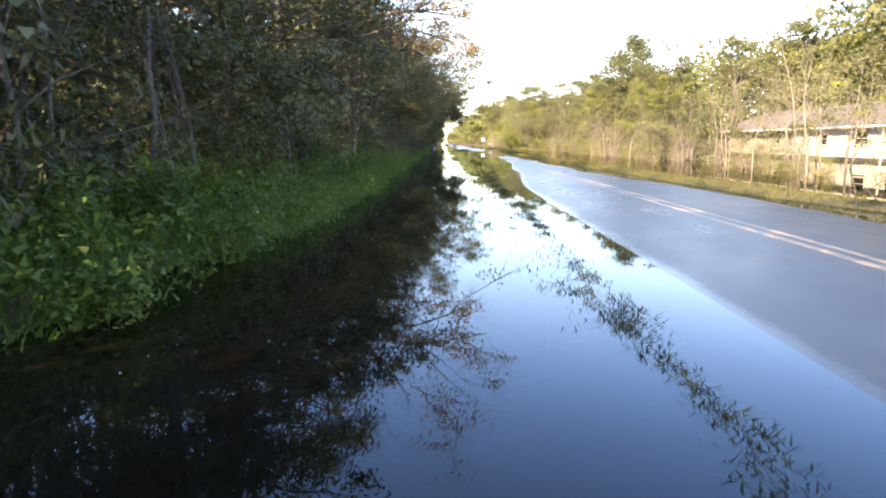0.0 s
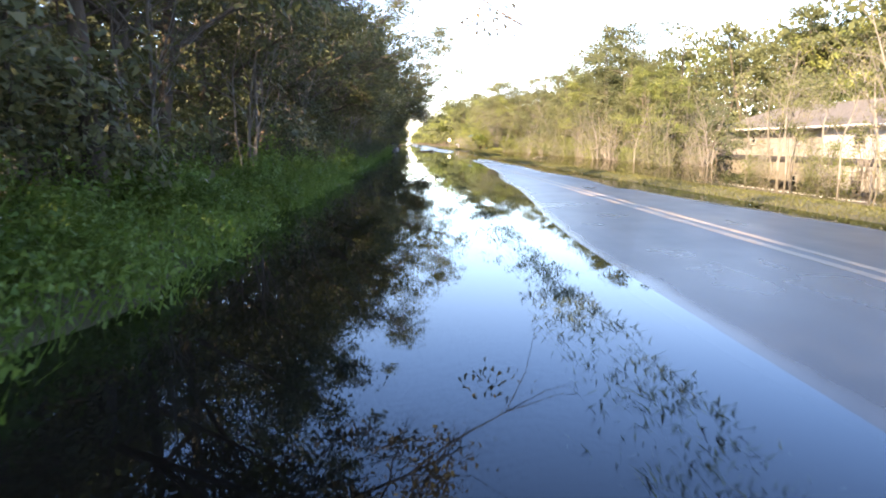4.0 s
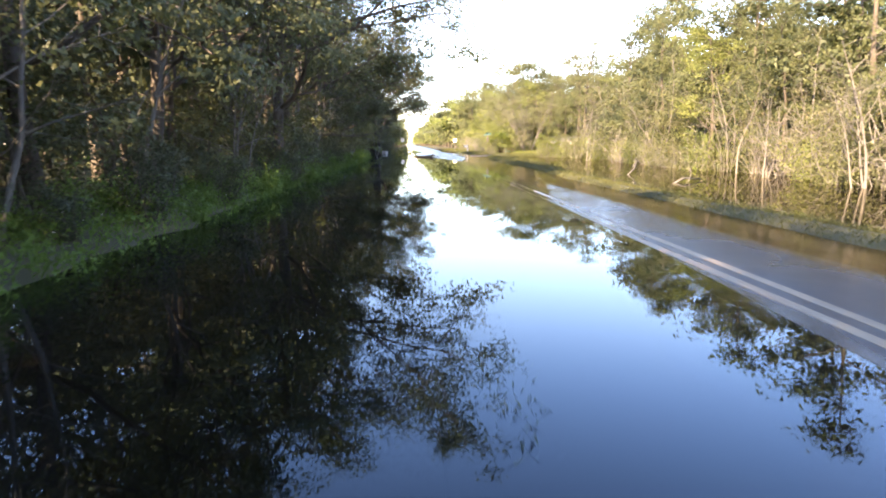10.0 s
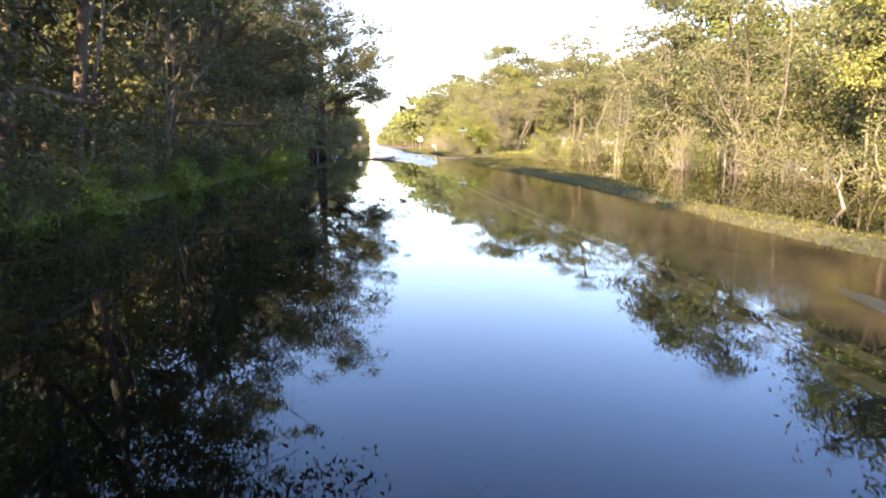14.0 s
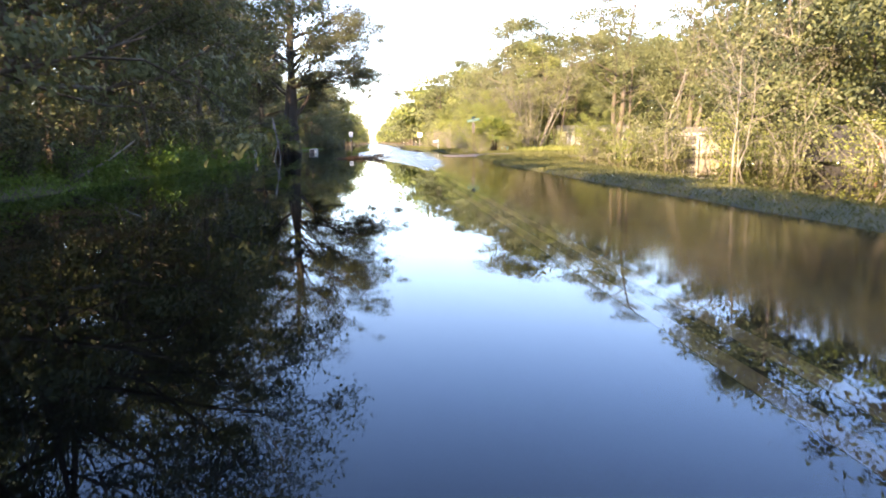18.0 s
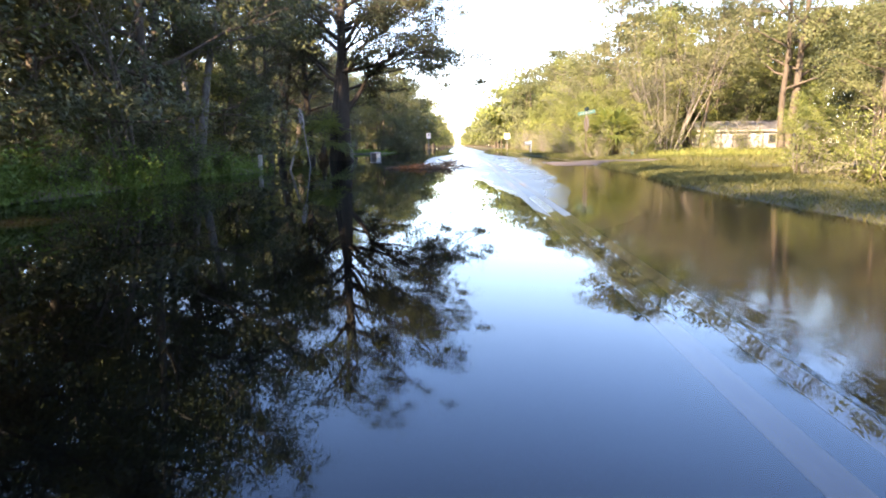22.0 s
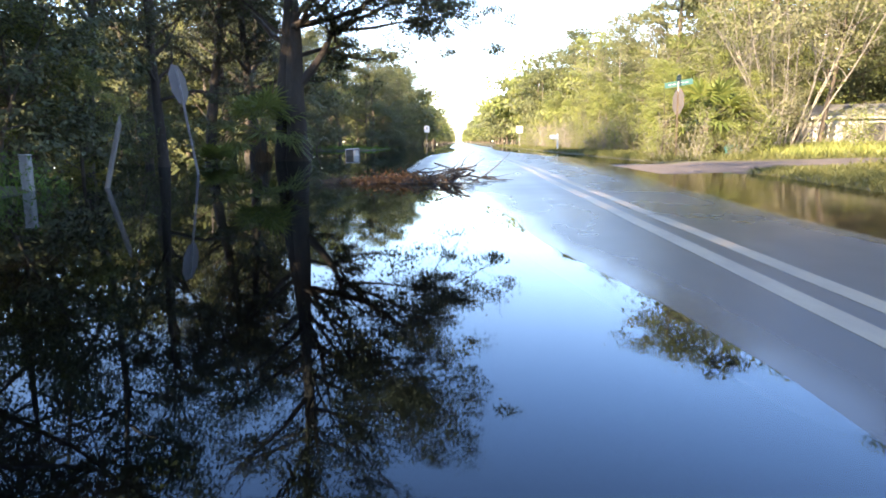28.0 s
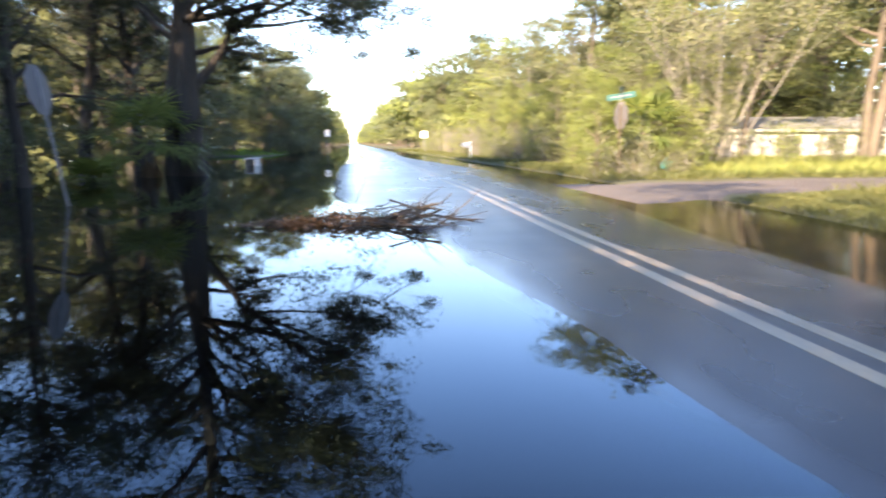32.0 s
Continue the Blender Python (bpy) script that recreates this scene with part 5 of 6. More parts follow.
for k, (turn, zz, ln) in enumerate(((-98, 2.02, 0.76), (-35, 2.17, 0.66))):
    s_ = Shape().box(0, 0, 0, ln, 0.006, 0.15, pose(0, 0, zz, 0, -9, turn), 0.002)
    blade = part("street_name_plate", s_, M_GREENSIGN, cross, "green street name plate")
    s_ = Shape()
    for j in range(5):
        for sd in (-0.0045, 0.0045):
            s_.box(-ln * 0.33 + j * ln * 0.155, sd, 0, ln * 0.09, 0.002, 0.022, pose(0, 0, zz, 0, -9, turn))
    part("lettering", s_, M_DIMWHITE, blade, "white unreadable lettering")
s_ = Shape()
s_.tube([(0, 0.01, 1.75), (0, 0.01, 2.26)], [0.014, 0.012], 6)
part("bracket", s_, M_GALV, cross)


def road_sign(x, y, w, h, top, mat, label, facing=0):
    root = thing("road_sign", label, "road sign", pose(x, y, 0.0, 0, 0, facing))
    s1 = Shape()
    s1.prism([(-0.025, 0.004, 0), (0.025, 0.004, 0), (0.012, 0.035, 0), (-0.012, 0.035, 0)], (0, 0, -0.5), (0, 0, top - 0.05))
    part("post", s1, M_GALV, root)
    c = 0.04
    o = [(-w / 2 + c, 0, -h / 2), (w / 2 - c, 0, -h / 2), (w / 2, 0, -h / 2 + c), (w / 2, 0, h / 2 - c), (w / 2 - c, 0, h / 2), (-w / 2 + c, 0, h / 2), (-w / 2, 0, h / 2 - c), (-w / 2, 0, -h / 2 + c)]
    o = [(a, b, cc + top - h / 2) for a, b, cc in o]
    p_ = part("panel", Shape().prism(o, (0, -0.004, 0), (0, 0.0, 0)), mat, root)
    return root, p_


_, pn = road_sign(-0.96, 158.0, 0.5, 0.62, 2.2, M_WHITE, "white rectangular road sign on a steel post in the water")
part("symbol", Shape().box(0, -0.0065, 1.98, 0.10, 0.003, 0.22), M_DARKTRIM, pn, "dark unreadable figure")
road_sign(8.0, 156.0, 0.6, 0.6, 2.05, M_WHITE, "plain white square road sign on the verge")


def mailbox(x, y, z, facing, h, label):
    """A roadside mailbox on a post with an arm."""
    root = thing("mailbox", label, "mailbox", pose(x, y, z, 0, 0, facing))
    part("post", Shape().box(0.16, 0, h / 2 - 0.15, 0.09, 0.09, h + 0.3, None, 0.012), M_WHITE, root, "white wooden post")
    part("arm", Shape().box(-0.02, 0, h - 0.30, 0.50, 0.07, 0.07, None, 0.01), M_WHITE, root)
    b = Shape()
    prof = [(-0.09, 0), (0.09, 0)] + [(0.09 * math.cos(a), 0.10 + 0.09 * math.sin(a)) for a in np.linspace(0, math.pi, 9)]
    b.prism([(0, u, v) for u, v in prof], (-0.30, 0, h - 0.265), (0.12, 0, h - 0.265))
    box = part("box", b, M_WHITE, root, "white metal mailbox")
    part("door", Shape().prism([(0, u * 1.04, v * 1.02) for u, v in prof], (-0.312, 0, h - 0.265), (-0.3, 0, h - 0.265)), M_WHITE, box)
    part("flag", Shape().box(-0.05, -0.1, h - 0.10, 0.02, 0.006, 0.14), M_RED, box, "small red flag")
    return root


mailbox(8.12, 131.0, 0.05, 0, 1.0, "white roadside mailbox on a white post")
mailbox(17.4, 76.4, -0.1, 30, 1.15, "white mailbox on a post among the bushes")


def floating_box(x, y, turn):
    """A white appliance-like crate drifted against the bank."""
    root = thing("crate", "white crate with a dark opening floating in the flood water", "crate", pose(x, y, 0.06, 4, -3, turn))
    w, d, h, t = 0.66, 0.45, 0.34, 0.03
    for nm, a in (("side_panel", (-w / 2 + t / 2, 0, h / 2 - 0.1, t, d, h)), ("side_panel", (w / 2 - t / 2, 0, h / 2 - 0.1, t, d, h)), ("top_panel", (0, 0, h - 0.1 + t / 2, w, d, t)),
                  ("bottom_panel", (0, 0, -0.1 - t / 2, w, d, t)), ("back_panel", (0, d / 2 - t / 2, h / 2 - 0.1, w - 2 * t, t, h)), ("divider", (0.04, 0, h / 2 - 0.1, t, d * 0.9, h))):
        part(nm, Shape().box(*a, None, 0.006), M_PALEWALL, root)
    part("drawer_front", Shape().box(0.15, -d / 2 + 0.02, h / 2 - 0.1, w * 0.36, 0.02, h * 0.9, None, 0.006), M_WHITE, root)


floating_box(-2.4, 122.6, 12)


def post(x, y, z, h, w, lean, turn, label, mat, split=False):
    root = thing("fence_post", label, "post", pose(x, y, z, 0, lean, turn))
    s1 = Shape().box(0, 0, h / 2 - 0.25, w, w, h + 0.5, None, 0.012)
    part("shaft", s1, mat, root)
    if split:
        s2 = Shape()
        for k in range(4):
            a = k * 1.6
            s2.tube([(w * 0.3 * math.cos(a), w * 0.3 * math.sin(a), h - 0.05), (w * 0.34 * math.cos(a), w * 0.34 * math.sin(a), h + 0.03 + 0.03 * k)], [0.02, 0.004], 4)
        part("splintered_top", s2, mat, root)
    else:
        part("cap", Shape().box(0, 0, h + 0.012, w * 1.06, w * 1.06, 0.024, None, 0.008), mat, root)


post(-2.84, 99.78, 0.0, 0.46, 0.12, 0, 8, "square dimmed-white wooden post at the water's edge", M_DIMWHITE)
post(-2.08, 100.33, 0.0, 0.92, 0.06, 15, 5, "leaning splintered grey wooden post at the water's edge", M_WOOD, True)


def bin_(x, y, z):
    root = thing("storage_tub", "tipped teal plastic tub lying on the grass", "tub", pose(x, y, z, 58, 14, 30))
    s1 = Shape()
    w0, d0, w1, d1, h = 0.165, 0.12, 0.21, 0.155, 0.29
    lo = [(-w0, -d0, 0), (w0, -d0, 0), (w0, d0, 0), (-w0, d0, 0)]
    hi = [(-w1, -d1, h), (w1, -d1, h), (w1, d1, h), (-w1, d1, h)]
    li = [(a * 0.94, b * 0.93, c) for a, b, c in hi]
    bi = [(a * 0.93, b * 0.92, 0.015) for a, b, c in lo]
    s1.add(lo + hi + li + bi, [(3, 2, 1, 0)] + [(i, (i + 1) % 4, 4 + (i + 1) % 4, 4 + i) for i in range(4)] + [(4 + i, 4 + (i + 1) % 4, 8 + (i + 1) % 4, 8 + i) for i in range(4)]
           + [(8 + i, 8 + (i + 1) % 4, 12 + (i + 1) % 4, 12 + i) for i in range(4)] + [(12, 13, 14, 15)])
    part("tub_body", s1, M_TEAL, root)
    r_ = Shape()
    r_.tube([(-w1, -d1, h), (w1, -d1, h), (w1, d1, h), (-w1, d1, h), (-w1, -d1, h)], [0.014] * 5, 6, False)
    part("rim", r_, M_TEAL, root)
    part("base", Shape().box(0, 0, -0.008, 0.31, 0.22, 0.018, None, 0.006), M_TEAL, root)


bin_(11.0, 112.2, 0.24)


def palm(x, y, z, trunk_h, fronds, length, dead, label, seed, turn=0):
    """A fan palm: a short trunk, fronds of narrow blades on long stalks, and a skirt of dead ones."""
    r = np.random.default_rng(seed)
    root = thing("fan_palm", label, "palm", pose(x, y, z, 0, 0, turn))
    if trunk_h > 0:
        s1 = Shape()
        k = 9
        s1.tube([(0.03 * math.sin(i), 0.03 * math.cos(i * 1.3), -0.2 + (trunk_h + 0.2) * i / k) for i in range(k + 1)], [0.095 + 0.02 * (i % 2) for i in range(k + 1)], 9)
        part("trunk", s1, M_BARK, root, smooth=True)
    for i in range(fronds + dead):
        deadone = i >= fronds
        a = r.uniform(0, 6.28)
        e = r.uniform(-0.75, 1.3) if not deadone else r.uniform(-1.53, -1.38)
        d = Vector((math.cos(a) * math.cos(e), math.sin(a) * math.cos(e), math.sin(e)))
        base = Vector((0.1 * math.cos(a), 0.1 * math.sin(a), trunk_h * (r.uniform(0.5, 1.0) if deadone else 1)))
        size = length if not deadone else length * 0.55
        hub = base + d * size * 0.5
        stalk = Shape()
        stalk.tube([base, base + d * size * 0.28 + Vector((0, 0, 0.03)), hub], [0.014, 0.011, 0.007], 4, False)
        fr = part("stalk", stalk, M_PALM if not deadone else M_PALMDEAD, root)
        side = d.cross(Vector((0, 0, 1))).normalized()
        nrm = side.cross(d)
        v = []
        for j in range(17):
            t = (j - 8) / 8 * (0.6 if deadone else 1.9)
            dd = (d * math.cos(t) + side * math.sin(t) + nrm * r.normal(0, 0.06)).normalized()
            ln = size * (0.62 - 0.12 * abs(t)) * r.uniform(0.85, 1.1)
            tip = hub + dd * ln - Vector((0, 0, 0.22 * ln))
            mid = hub + dd * ln * 0.5
            w = dd.cross(nrm).normalized() * 0.036
            v.append([tuple(hub), tuple(mid + w), tuple(tip), tuple(mid - w)])
        part("fan", kites("fan", np.array(v), M_PALM if not deadone else M_PALMDEAD), None, fr, "dead brown fan" if deadone else "")
    return root


palm(-3.75, 113.2, 0.0, 1.0, 40, 1.8, 12, "bushy green fan palm beside the big oak", 5)
palm(-4.7, 111.4, 0.0, 0.0, 14, 1.0, 3, "low green fan palm at the water's edge", 6)
palm(10.3, 112.2, 0.1, 1.15, 42, 1.45, 30, "short fan palm with a skirt of dead brown fronds", 7)


def drift(x, y, seed):
    """A raft of broken branches washed against the road: a long low mat of twigs and dead leaves, ending in a tangle of thicker sticks."""
    r = np.random.default_rng(seed)
    root = thing("branch_pile", "raft of broken brown branches and dead leaves on the road", "branches", pose(x, y, 0.0, 0, 0, 4))

    def stick(p0, p1, rad, fork):
        p0, p1 = Vector(p0), Vector(p1)
        p0.z, p1.z = max(p0.z, -0.01), max(p1.z, -0.01)
        ln = (p1 - p0).length
        m1, m2 = p0.lerp(p1, 0.33) + Vector(r.normal(0, 0.05 * ln, 3)), p0.lerp(p1, 0.68) + Vector(r.normal(0, 0.06 * ln, 3))
        m1.z, m2.z = max(m1.z, 0.0), max(m2.z, 0.0)
        s1 = Shape().tube([p0, m1, m2, p1], [rad, rad * 0.85, rad * 0.65, rad * 0.25], 5)
        for k in range(fork):
            m = m1.lerp(m2, r.random())
            d = (p1 - p0) * r.uniform(0.2, 0.4) + Vector((r.normal(0, 0.12 * ln), r.normal(0, 0.22 * ln), r.normal(0.08, 0.12) * ln))
            q = m + d
            q.z = max(q.z, 0.0)
            s1.tube([m, (m + q) / 2 + Vector(r.normal(0, 0.03 * ln, 3)), q], [rad * 0.6, rad * 0.4, rad * 0.12], 4)
        part("stick", s1, M_STICK, root)

    for i in range(48):                                   # the tangle at the road's end
        c0 = Vector((r.normal(0.50, 0.26), r.normal(0.0, 0.20), abs(r.normal(0.07, 0.06))))
        a, e, ln = r.choice((0.15, -0.5, 0.8, 2.2)) + r.normal(0, 0.35), r.normal(0.08, 0.25), r.uniform(0.3, 0.85)
        d = Vector((math.cos(a) * math.cos(e), math.sin(a) * math.cos(e), math.sin(e))) * ln / 2
        stick(c0 - d, c0 + d, r.uniform(0.006, 0.014), int(r.integers(0, 3)))
    for i in range(70):                                  # the trailing mat
        c0 = Vector((r.uniform(-1.35, 0.35), r.normal(0.02, 0.20), abs(r.normal(0.02, 0.035))))
        a, e, ln = r.normal(0.1, 0.7), r.normal(0.05, 0.16), r.uniform(0.2, 0.6)
        d = Vector((math.cos(a) * math.cos(e), math.sin(a) * math.cos(e), math.sin(e))) * ln / 2
        stick(c0 - d, c0 + d, r.uniform(0.003, 0.008), int(r.integers(0, 2)))
    for p0, p1, rad, fork in (((0.25, 0.0, 0.08), (1.05, -0.10, 0.36), 0.016, 3), ((0.3, 0.05, 0.04), (0.95, 0.1, 0.24), 0.014, 2), ((0.5, 0, 0.04), (1.5, 0.02, 0.02), 0.020, 2), ((0.2, -0.1, 0.05), (0.9, -0.55, 0.03), 0.014, 3),
                              ((0.6, -0.1, 0.06), (1.2, -0.42, 0.10), 0.012, 2), ((-0.6, 0.1, 0.05), (0.5, 0.05, 0.16), 0.012, 2)):
        stick(p0, p1, rad, fork)
    n = 1500
    u = r.beta(2.2, 2.0, n) * 1.7 - 1.2
    c = np.c_[u, r.normal(0.02, 0.15, n), np.abs(r.normal(0.0, 1.0, n)) * (0.030 + 0.055 * np.exp(-((u + 0.25) / 0.45) ** 2))]
    tagged(part("dead_leaf_litter", cards("litter", c, r.uniform(0.025, 0.06, n), r, M_LITTER, 0.6), None, root, "rust-brown dead leaves"), kind="stuff")


drift(2.15, 101.3, 3)


def pole(pts, rad, label, mat=None):
    root = thing("dead_branch", label, "branch")
    root.matrix_world = Matrix.Translation(pts[0])
    o = Vector(pts[0])
    q = [Vector(p) - o for p in pts]
    part("shaft", Shape().tube(q, [rad * (1 - 0.5 * i / (len(q) - 1)) for i in range(len(q))], 6), mat or M_PALE, root, smooth=True)
    f = (q[-1] - q[0]) * 0.55 + q[0]
    part("twig", Shape().tube([f, f + Vector((0.1, 0.05, 0.22)), f + Vector((0.12, 0.16, 0.42))], [rad * 0.5, rad * 0.35, rad * 0.15], 4), mat or M_PALE, root)


pole([(-2.7, 81.0, 0.15), (-2.6, 82.3, 0.45), (-2.5, 83.6, 0.85)], 0.035, "pale dead pole leaning over the bank")
pole([(-2.9, 57.2, 1.1), (-2.6, 57.7, 1.3), (-2.3, 58.2, 1.35), (-2.1, 58.6, 1.2)], 0.018, "broken pale branch caught in the bushes", M_PALE)
pole([(-3.4, 5.6, 0.45), (-3.1, 6.0, 0.6), (-2.75, 6.5, 0.9)], 0.018, "grey broken branch leaning out of the weeds", M_WOOD)
pole([(-2.25, 5.4, 0.10), (-2.0, 5.3, 0.13), (-1.72, 5.2, 0.07)], 0.035, "brown bark-stripped log end at the water's edge", M_STICK)
pole([(8.9, 60.2, -0.05), (9.5, 60.8, 0.12), (10.4, 61.6, 0.05)], 0.035, "pale fallen branch in the ditch")
pole([(9.2, 65.4, -0.05), (9.8, 66.4, 0.2), (10.2, 67.2, 0.5)], 0.03, "pale fallen branch in the ditch")


def siding(parent, mat, p0, p1, z0, z1, n, thick=0.02, course=0.16):
    """Lapped boards along a wall from p0 to p1, facing the outward normal n."""
    a, b, nn = Vector((*p0, 0)), Vector((*p1, 0)), Vector((*n, 0))
    k = max(1, round((z1 - z0) / course))
    for i in range(k):
        za, zb = z0 + (z1 - z0) * i / k, z0 + (z1 - z0) * (i + 1) / k
        o, t = nn * thick, nn * 0.004
        vs = [a + o, b + o, b + t, a + t]
        zs = [za, za, zb, zb]
        base = [(v.x, v.y, z) for v, z in zip(vs, zs)] + [(a.x, a.y, za), (b.x, b.y, za)]
        part("siding_board", Shape().add(base, [(0, 1, 2, 3), (4, 5, 1, 0)]), mat, parent)


def window(parent, x, y0, y1, z0, z1, out):
    """A framed sash window in a wall that faces -x; out: how far it stands proud."""
    f = Shape()
    t = 0.07
    yc, zc = (y0 + y1) / 2, (z0 + z1) / 2
    for a in ((x - out, yc, z0, 0.06, y1 - y0 + t, t), (x - out, yc, z1, 0.06, y1 - y0 + t, t), (x - out, y0, zc, 0.06, t, z1 - z0 - t), (x - out, y1, zc, 0.06, t, z1 - z0 - t), (x - out, yc, zc, 0.05, y1 - y0 - t, 0.04)):
        f.box(*a, None, 0.008)
    w = part("window", f, M_PALEWALL, parent, "white window frame")
    for k in (0, 1):
        za, zb = (z0 + t / 2, zc - 0.02) if k == 0 else (zc + 0.02, z1 - t / 2)
        part("pane", Shape().box(x - out + 0.012, yc, (za + zb) / 2, 0.006, y1 - y0 - t, zb - za), M_GLASS, w, "dark window pane")
    part("sill", Shape().box(x - out - 0.03, yc, z0 - 0.05, 0.12, y1 - y0 + 0.16, 0.04, None, 0.008), M_PALEWALL, w)


def roof_slope(parent, mat, e0, e1, r0, r1, rows=18, lift=0.03):
    """Courses of shingles from the eave line e0-e1 up to the ridge line r0-r1."""
    e0, e1, r0, r1 = map(Vector, (e0, e1, r0, r1))
    up = (e1 - e0).cross(r0 - e0).normalized()
    if up.z < 0:
        up = -up
    for i in range(rows):
        a, b = i / rows, (i + 1) / rows
        p = [e0.lerp(r0, a) + up * lift, e1.lerp(r1, a) + up * lift, e1.lerp(r1, b) + up * 0.004, e0.lerp(r0, b) + up * 0.004, e0.lerp(r0, a), e1.lerp(r1, a)]
        part("shingle_course", Shape().add([tuple(v) for v in p], [(0, 1, 2, 3), (4, 5, 1, 0)]), mat, parent)


def long_house():
    root = thing("house", "long low white house with a grey roof in flood water", "house", Matrix.Translation((27.3, 38.0, 0)))
    W, L, M, z0, z1 = 7.5, 33.5, 17.5, -0.3, 2.3
    s1 = Shape().box(W / 2, M / 2, (z0 + z1) / 2, W - 0.1, M, z1 - z0)
    wall = part("wall", s1, M_DULLWHITE, root, "white lap siding")
    siding(wall, M_DULLWHITE, (0.05, M), (0.05, 0.0), z0, z1, (-1, 0))
    siding(wall, M_DULLWHITE, (0.05, 0.0), (W - 0.05, 0.0), z0, z1, (0, -1))
    s2 = Shape().box(W / 2 + 0.15, (M + L) / 2, (z0 + z1) / 2, W - 0.4, L - M - 0.1, z1 - z0)
    wing = part("wall", s2, M_GREYWALL, root, "grey-tan boarded wing")
    siding(wing, M_GREYWALL, (0.20, L - 0.05), (0.20, M), z0, z1, (-1, 0))
    siding(wing, M_GREYWALL, (W - 0.05, L - 0.05), (0.20, L - 0.05), z0, z1, (0, 1))
    o, ridge = 0.5, 4.1
    under = Shape().add([(-o, -o, z1 - 0.07), (W + o, -o, z1 - 0.07), (W + o, L + o, z1 - 0.07), (-o, L + o, z1 - 0.07), (W / 2, 3.0, ridge - 0.02), (W / 2, L - 4.0, ridge - 0.02)],
                        [(3, 2, 1, 0), (0, 1, 4), (1, 2, 5, 4), (2, 3, 5), (3, 0, 4, 5)])
    roof = part("roof", under, M_SHINGLE, root, "grey-brown shingle hip roof")
    near, far_ = (W / 2, 3.0, ridge), (W / 2, L - 4.0, ridge)
    c = [(-o, -o, z1 - 0.06), (W + o, -o, z1 - 0.06), (W + o, L + o, z1 - 0.06), (-o, L + o, z1 - 0.06)]
    roof_slope(roof, M_SHINGLE, c[0], c[3], near, far_)
    roof_slope(roof, M_SHINGLE, c[2], c[1], far_, near)
    roof_slope(roof, M_SHINGLE, c[3], c[2], far_, far_)
    roof_slope(roof, M_SHINGLE, c[1], c[0], near, near)
    part("soffit", Shape().box(W / 2, L / 2, z1 - 0.075, W + 2 * o - 0.04, L + 2 * o - 0.04, 0.03), M_PALEWALL, roof)
    for a in ((-o, L / 2, z1 - 0.10, 0.04, L + 2 * o, 0.14), (W / 2, L + o, z1 - 0.10, W + 2 * o, 0.04, 0.14), (W / 2, -o, z1 - 0.10, W + 2 * o, 0.04, 0.14)):
        part("fascia", Shape().box(*a, None, 0.006), M_WHITE, roof, "white fascia board")
    part("gutter", Shape().tube([(-o - 0.05, -o, z1 - 0.07), (-o - 0.05, L + o, z1 - 0.07)], [0.05, 0.05], 8), M_WHITE, roof)
    for ya, yb, za in ((13.1, 14.2, 1.05), (8.4, 9.8, 1.05), (1.2, 2.2, 1.05)):
        window(root, 0.05, ya, yb, za, za + 0.85, 0.03)
    window(root, 0.20, 26.4, 27.1, 1.1, 1.85, 0.03)
    window(root, 0.20, 20.3, 21.0, 1.1, 1.85, 0.03)
    for ya in (4.6, 5.75):
        d = part("door", Shape().box(0.015, ya, 1.15, 0.05, 0.95, 1.75, None, 0.006), M_GLASS, root, "dark glazed porch door")
        part("knob", Shape().tube([(-0.02, ya - 0.35, 1.05), (-0.07, ya - 0.35, 1.05)], [0.02, 0.026], 8), M_GALV, d)
    for yy in (2.9, 4.0, 5.2, 6.4):
        part("porch_post", Shape().box(-0.35, yy, 1.0, 0.09, 0.09, 2.5, None, 0.01), M_DULLWHITE, root)
    part("skirting", Shape().box(-0.03, M / 2, 0.05, 0.06, M, 0.36), M_DARKTRIM, root, "dark open foundation skirting")
    part("skirting", Shape().box(0.13, (M + L) / 2, 0.05, 0.06, L - M - 0.1, 0.36), M_DARKTRIM, root, "dark open foundation skirting")


long_house()


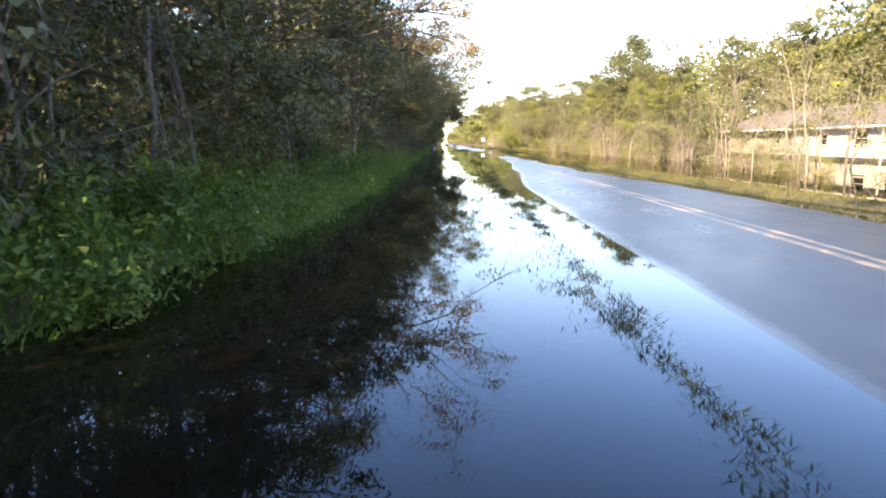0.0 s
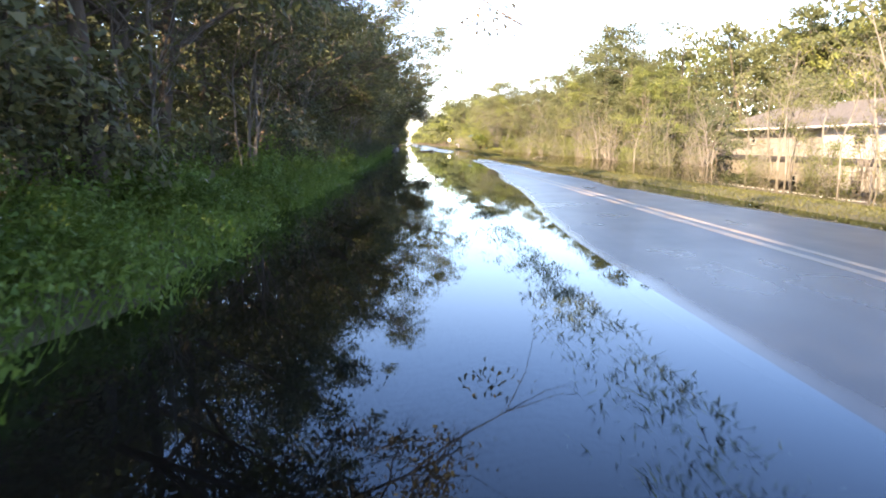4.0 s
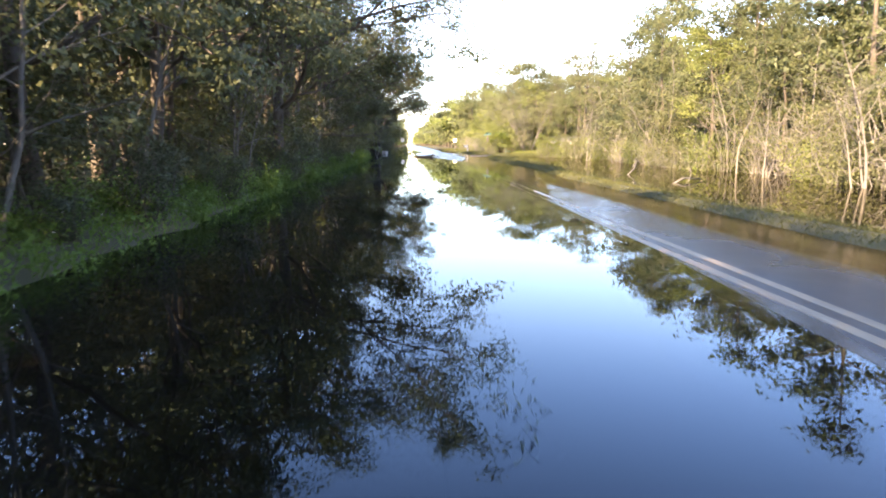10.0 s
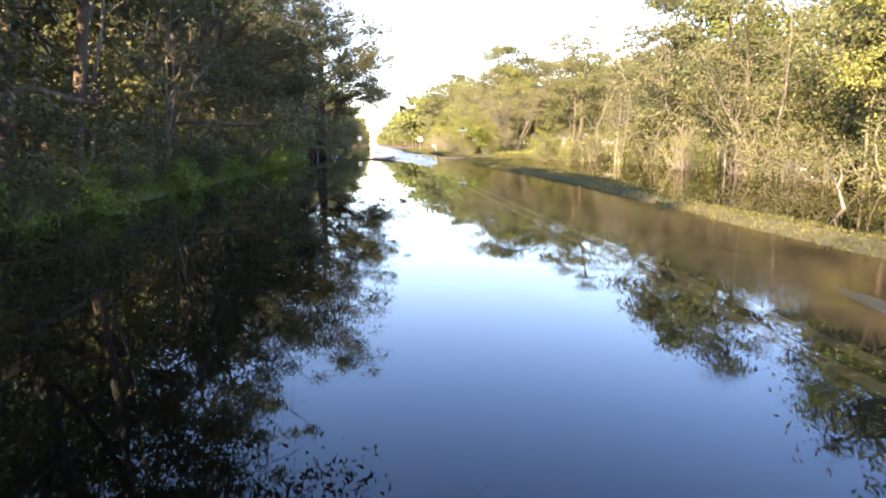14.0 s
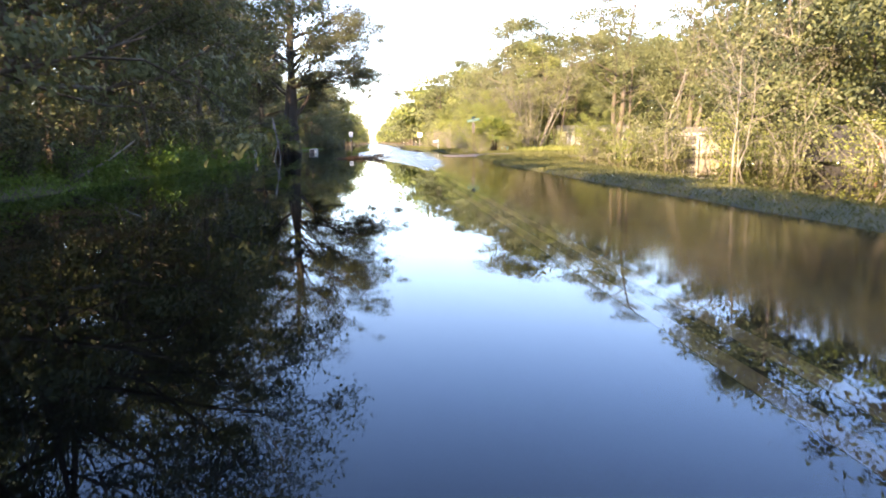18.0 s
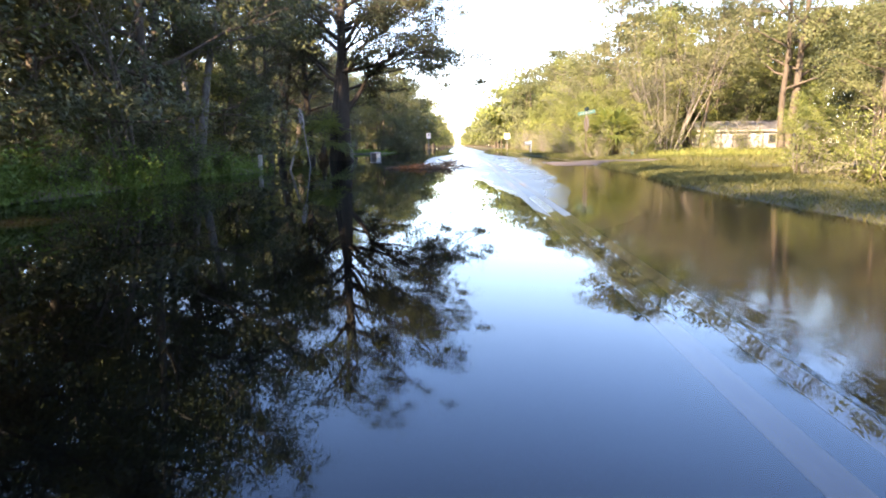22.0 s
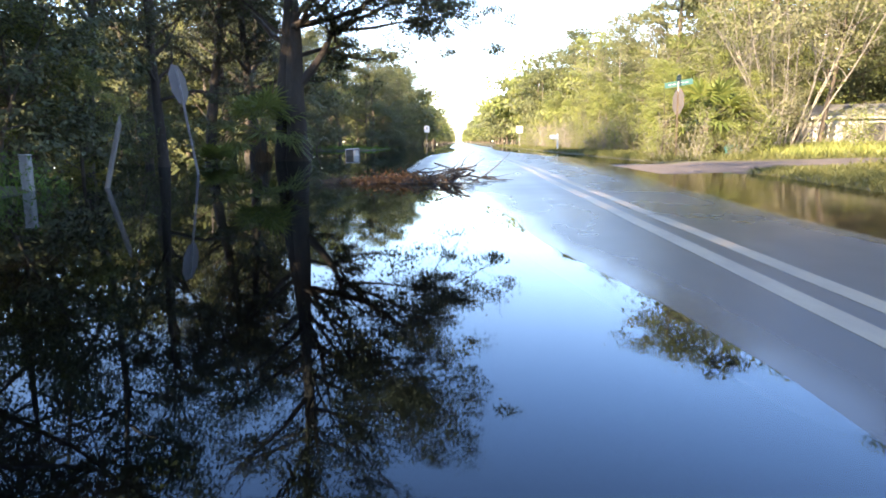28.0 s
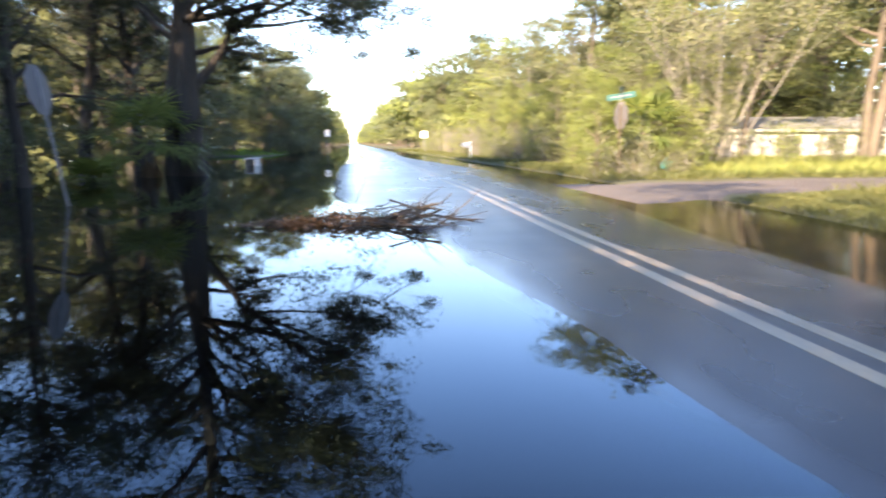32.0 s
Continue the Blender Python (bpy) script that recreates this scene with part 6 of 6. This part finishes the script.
def shed(x, y, turn, w, d, h, label, wall, roofmat, gable=0.35, door=True, name="shed"):
    root = thing(name, label, name, pose(x, y, 0, 0, 0, turn))
    for nm, a, b, n in (("front", (-w / 2, -d / 2), (w / 2, -d / 2), (0, -1)), ("side", (w / 2, -d / 2), (w / 2, d / 2), (1, 0)), ("side", (-w / 2, d / 2), (-w / 2, -d / 2), (-1, 0)), ("back", (w / 2, d / 2), (-w / 2, d / 2), (0, 1))):
        s1 = Shape()
        m_ = (Vector((*a, 0)) + Vector((*b, 0))) / 2 - Vector((*n, 0)) * 0.05
        s1.box(m_.x, m_.y, (h - 0.25) / 2, abs(a[0] - b[0]) or 0.08, abs(a[1] - b[1]) or 0.08, h + 0.25)
        siding(part(nm + "_wall", s1, wall, root), wall, a, b, -0.25, h, n, 0.02, 0.17)
    o = 0.18
    rf_ = Shape().prism([(0, -d / 2 - o, h - 0.02), (0, d / 2 + o, h - 0.02), (0, 0, h + gable - 0.02)], (-w / 2 - o + 0.02, 0, 0), (w / 2 + o - 0.02, 0, 0))
    roof = part("roof", rf_, roofmat, root)
    roof_slope(roof, roofmat, (-w / 2 - o, -d / 2 - o, h), (w / 2 + o, -d / 2 - o, h), (-w / 2 - o, 0, h + gable), (w / 2 + o, 0, h + gable), 9, 0.025)
    roof_slope(roof, roofmat, (w / 2 + o, d / 2 + o, h), (-w / 2 - o, d / 2 + o, h), (w / 2 + o, 0, h + gable), (-w / 2 - o, 0, h + gable), 9, 0.025)
    part("eave_board", Shape().box(0, -d / 2 - o, h - 0.04, w + 2 * o, 0.03, 0.09), M_WOOD if wall == M_GREYWALL else M_DIMWHITE, roof)
    if door:
        dr = part("door", Shape().box(-w * 0.18, -d / 2 - 0.035, h * 0.42, min(0.8, w * 0.4), 0.04, h * 0.84, None, 0.006), M_DARKTRIM if wall != M_PALEWALL else M_GREYWALL, root)
        part("handle", Shape().box(-w * 0.18 + 0.25, -d / 2 - 0.07, h * 0.42, 0.02, 0.03, 0.12), M_GALV, dr)
    return root


shed(18.2, 80.9, -38, 1.35, 1.1, 1.38, "small white pump shed at the flooded edge of the woods", M_WHITE, M_DULLWHITE, 0.12, False)
home = shed(19.2, 101.6, -28, 2.3, 1.8, 1.15, "small pale grey shack with a white porch frame among trees", M_WOOD, M_SHINGLE, 0.3, True, "shack")
for k in range(4):
    part("porch_post", Shape().box(-1.7 + k * 0.6, -1.35, 0.5, 0.045, 0.045, 1.1), M_PALEWALL, home, "white porch post")
for zz in (0.55, 1.03):
    part("porch_rail", Shape().box(-0.8, -1.35, zz, 1.85, 0.04, 0.04), M_PALEWALL, home, "white porch rail")
cabin = shed(20.0, 119.2, -10, 6.6, 3.6, 1.45, "weathered pale grey wooden cabin behind tall grass", M_DULLWHITE, M_GALV, 0.55, True, "cabin")
for k in range(9):
    part("wall_board", Shape().box(-2.9 + k * 0.72, -1.85, 0.72, 0.11, 0.03, 1.35, None, 0.006), M_WOOD, cabin)
for k in (0.6, 2.1):
    s1 = Shape()
    for a in ((k, -1.86, 0.72, 0.7, 0.05, 0.06), (k, -1.86, 1.22, 0.7, 0.05, 0.06), (k - 0.33, -1.86, 0.97, 0.06, 0.05, 0.44), (k + 0.33, -1.86, 0.97, 0.06, 0.05, 0.44)):
        s1.box(*a)
    wdw = part("window", s1, M_WOOD, cabin)
    part("pane", Shape().box(k, -1.845, 0.97, 0.60, 0.01, 0.44), M_GLASS, wdw)


random.seed(31)
for x, y, s0 in ((15.6, 82.4, 0.9), (15.2, 90.6, 0.7), (14.6, 92.4, 0.9), (16.4, 93.0, 0.9)):
    put(random.choice(bushes + [twigs]), x, y, s0, group=R)


def car(x, y, z, turn, paint, label, pickup):
    """A parked car from a side outline, with wheels, glass and lamps."""
    root = thing("car", label, "car", pose(x, y, z, 0, 0, turn))
    w = 0.86
    low = [(-2.2, 0.28), (2.15, 0.28), (2.25, 0.55), (2.1, 0.82), (1.05, 0.95)]
    if pickup:
        top = low + [(0.55, 1.48), (-0.45, 1.52), (-0.62, 0.98), (-2.2, 0.98)]
    else:
        top = low + [(0.45, 1.42), (-1.1, 1.45), (-1.95, 1.0), (-2.25, 0.92)]
    s1 = Shape()
    n = len(top)
    for yy, k in ((-w, 0.93), (-w * 0.97, 1.0), (w * 0.97, 1.0), (w, 0.93)):
        s1.v.extend((a * (0.985 if k < 1 else 1), yy * (0.86 if b > 1.1 else 1), b * k + 0.03 if k < 1 else b) for a, b in top)
    for r_ in range(3):
        s1.f.extend((r_ * n + i, r_ * n + (i + 1) % n, r_ * n + n + (i + 1) % n, r_ * n + n + i) for i in range(n))
    s1.f += [tuple(range(n - 1, -1, -1)), tuple(range(3 * n, 4 * n))]
    part("body", s1, paint, root)
    for sy in (-1, 1):
        part("side_window", Shape().prism([(0.75, 0, 1.02), (0.40, 0, 1.36), (-0.40, 0, 1.38), (-0.50, 0, 1.02)], (0, sy * w * 0.90, 0), (0, sy * w * 0.955, 0)), M_GLASS, root)
        for wx in (-1.4, 1.4):
            t = Shape()
            t.tube([(wx, sy * (w - 0.17), 0.31), (wx, sy * (w + 0.012), 0.31)], [0.31, 0.31], 18)
            tyre = part("wheel", t, M_RUBBER, root)
            part("rim", Shape().tube([(wx, sy * (w - 0.02), 0.31), (wx, sy * (w + 0.02), 0.31)], [0.19, 0.17], 12), M_ALU, tyre)
        part("headlight", Shape().box(2.16, sy * 0.6, 0.68, 0.06, 0.3, 0.12, None, 0.02), M_ALU, root)
        part("tail_light", Shape().box(-2.22, sy * 0.68, 0.78, 0.05, 0.16, 0.2, None, 0.02), M_RED, root)
    part("windscreen", Shape().prism([(1.03, 0, 0.97), (0.57, 0, 1.46), (0.60, 0, 1.47), (1.07, 0, 0.98)], (0, -0.70, 0), (0, 0.70, 0)), M_GLASS, root)
    part("bumper", Shape().box(2.22, 0, 0.42, 0.1, 1.6, 0.16, None, 0.03), M_DARKTRIM, root)


car(20.2, 87.4, -0.22, 25, M_CARPAINT, "blue-grey pickup parked in shallow water behind bushes", True)
car(18.0, 89.2, -0.22, 100, M_CARDARK, "charcoal car parked behind roadside bushes", False)
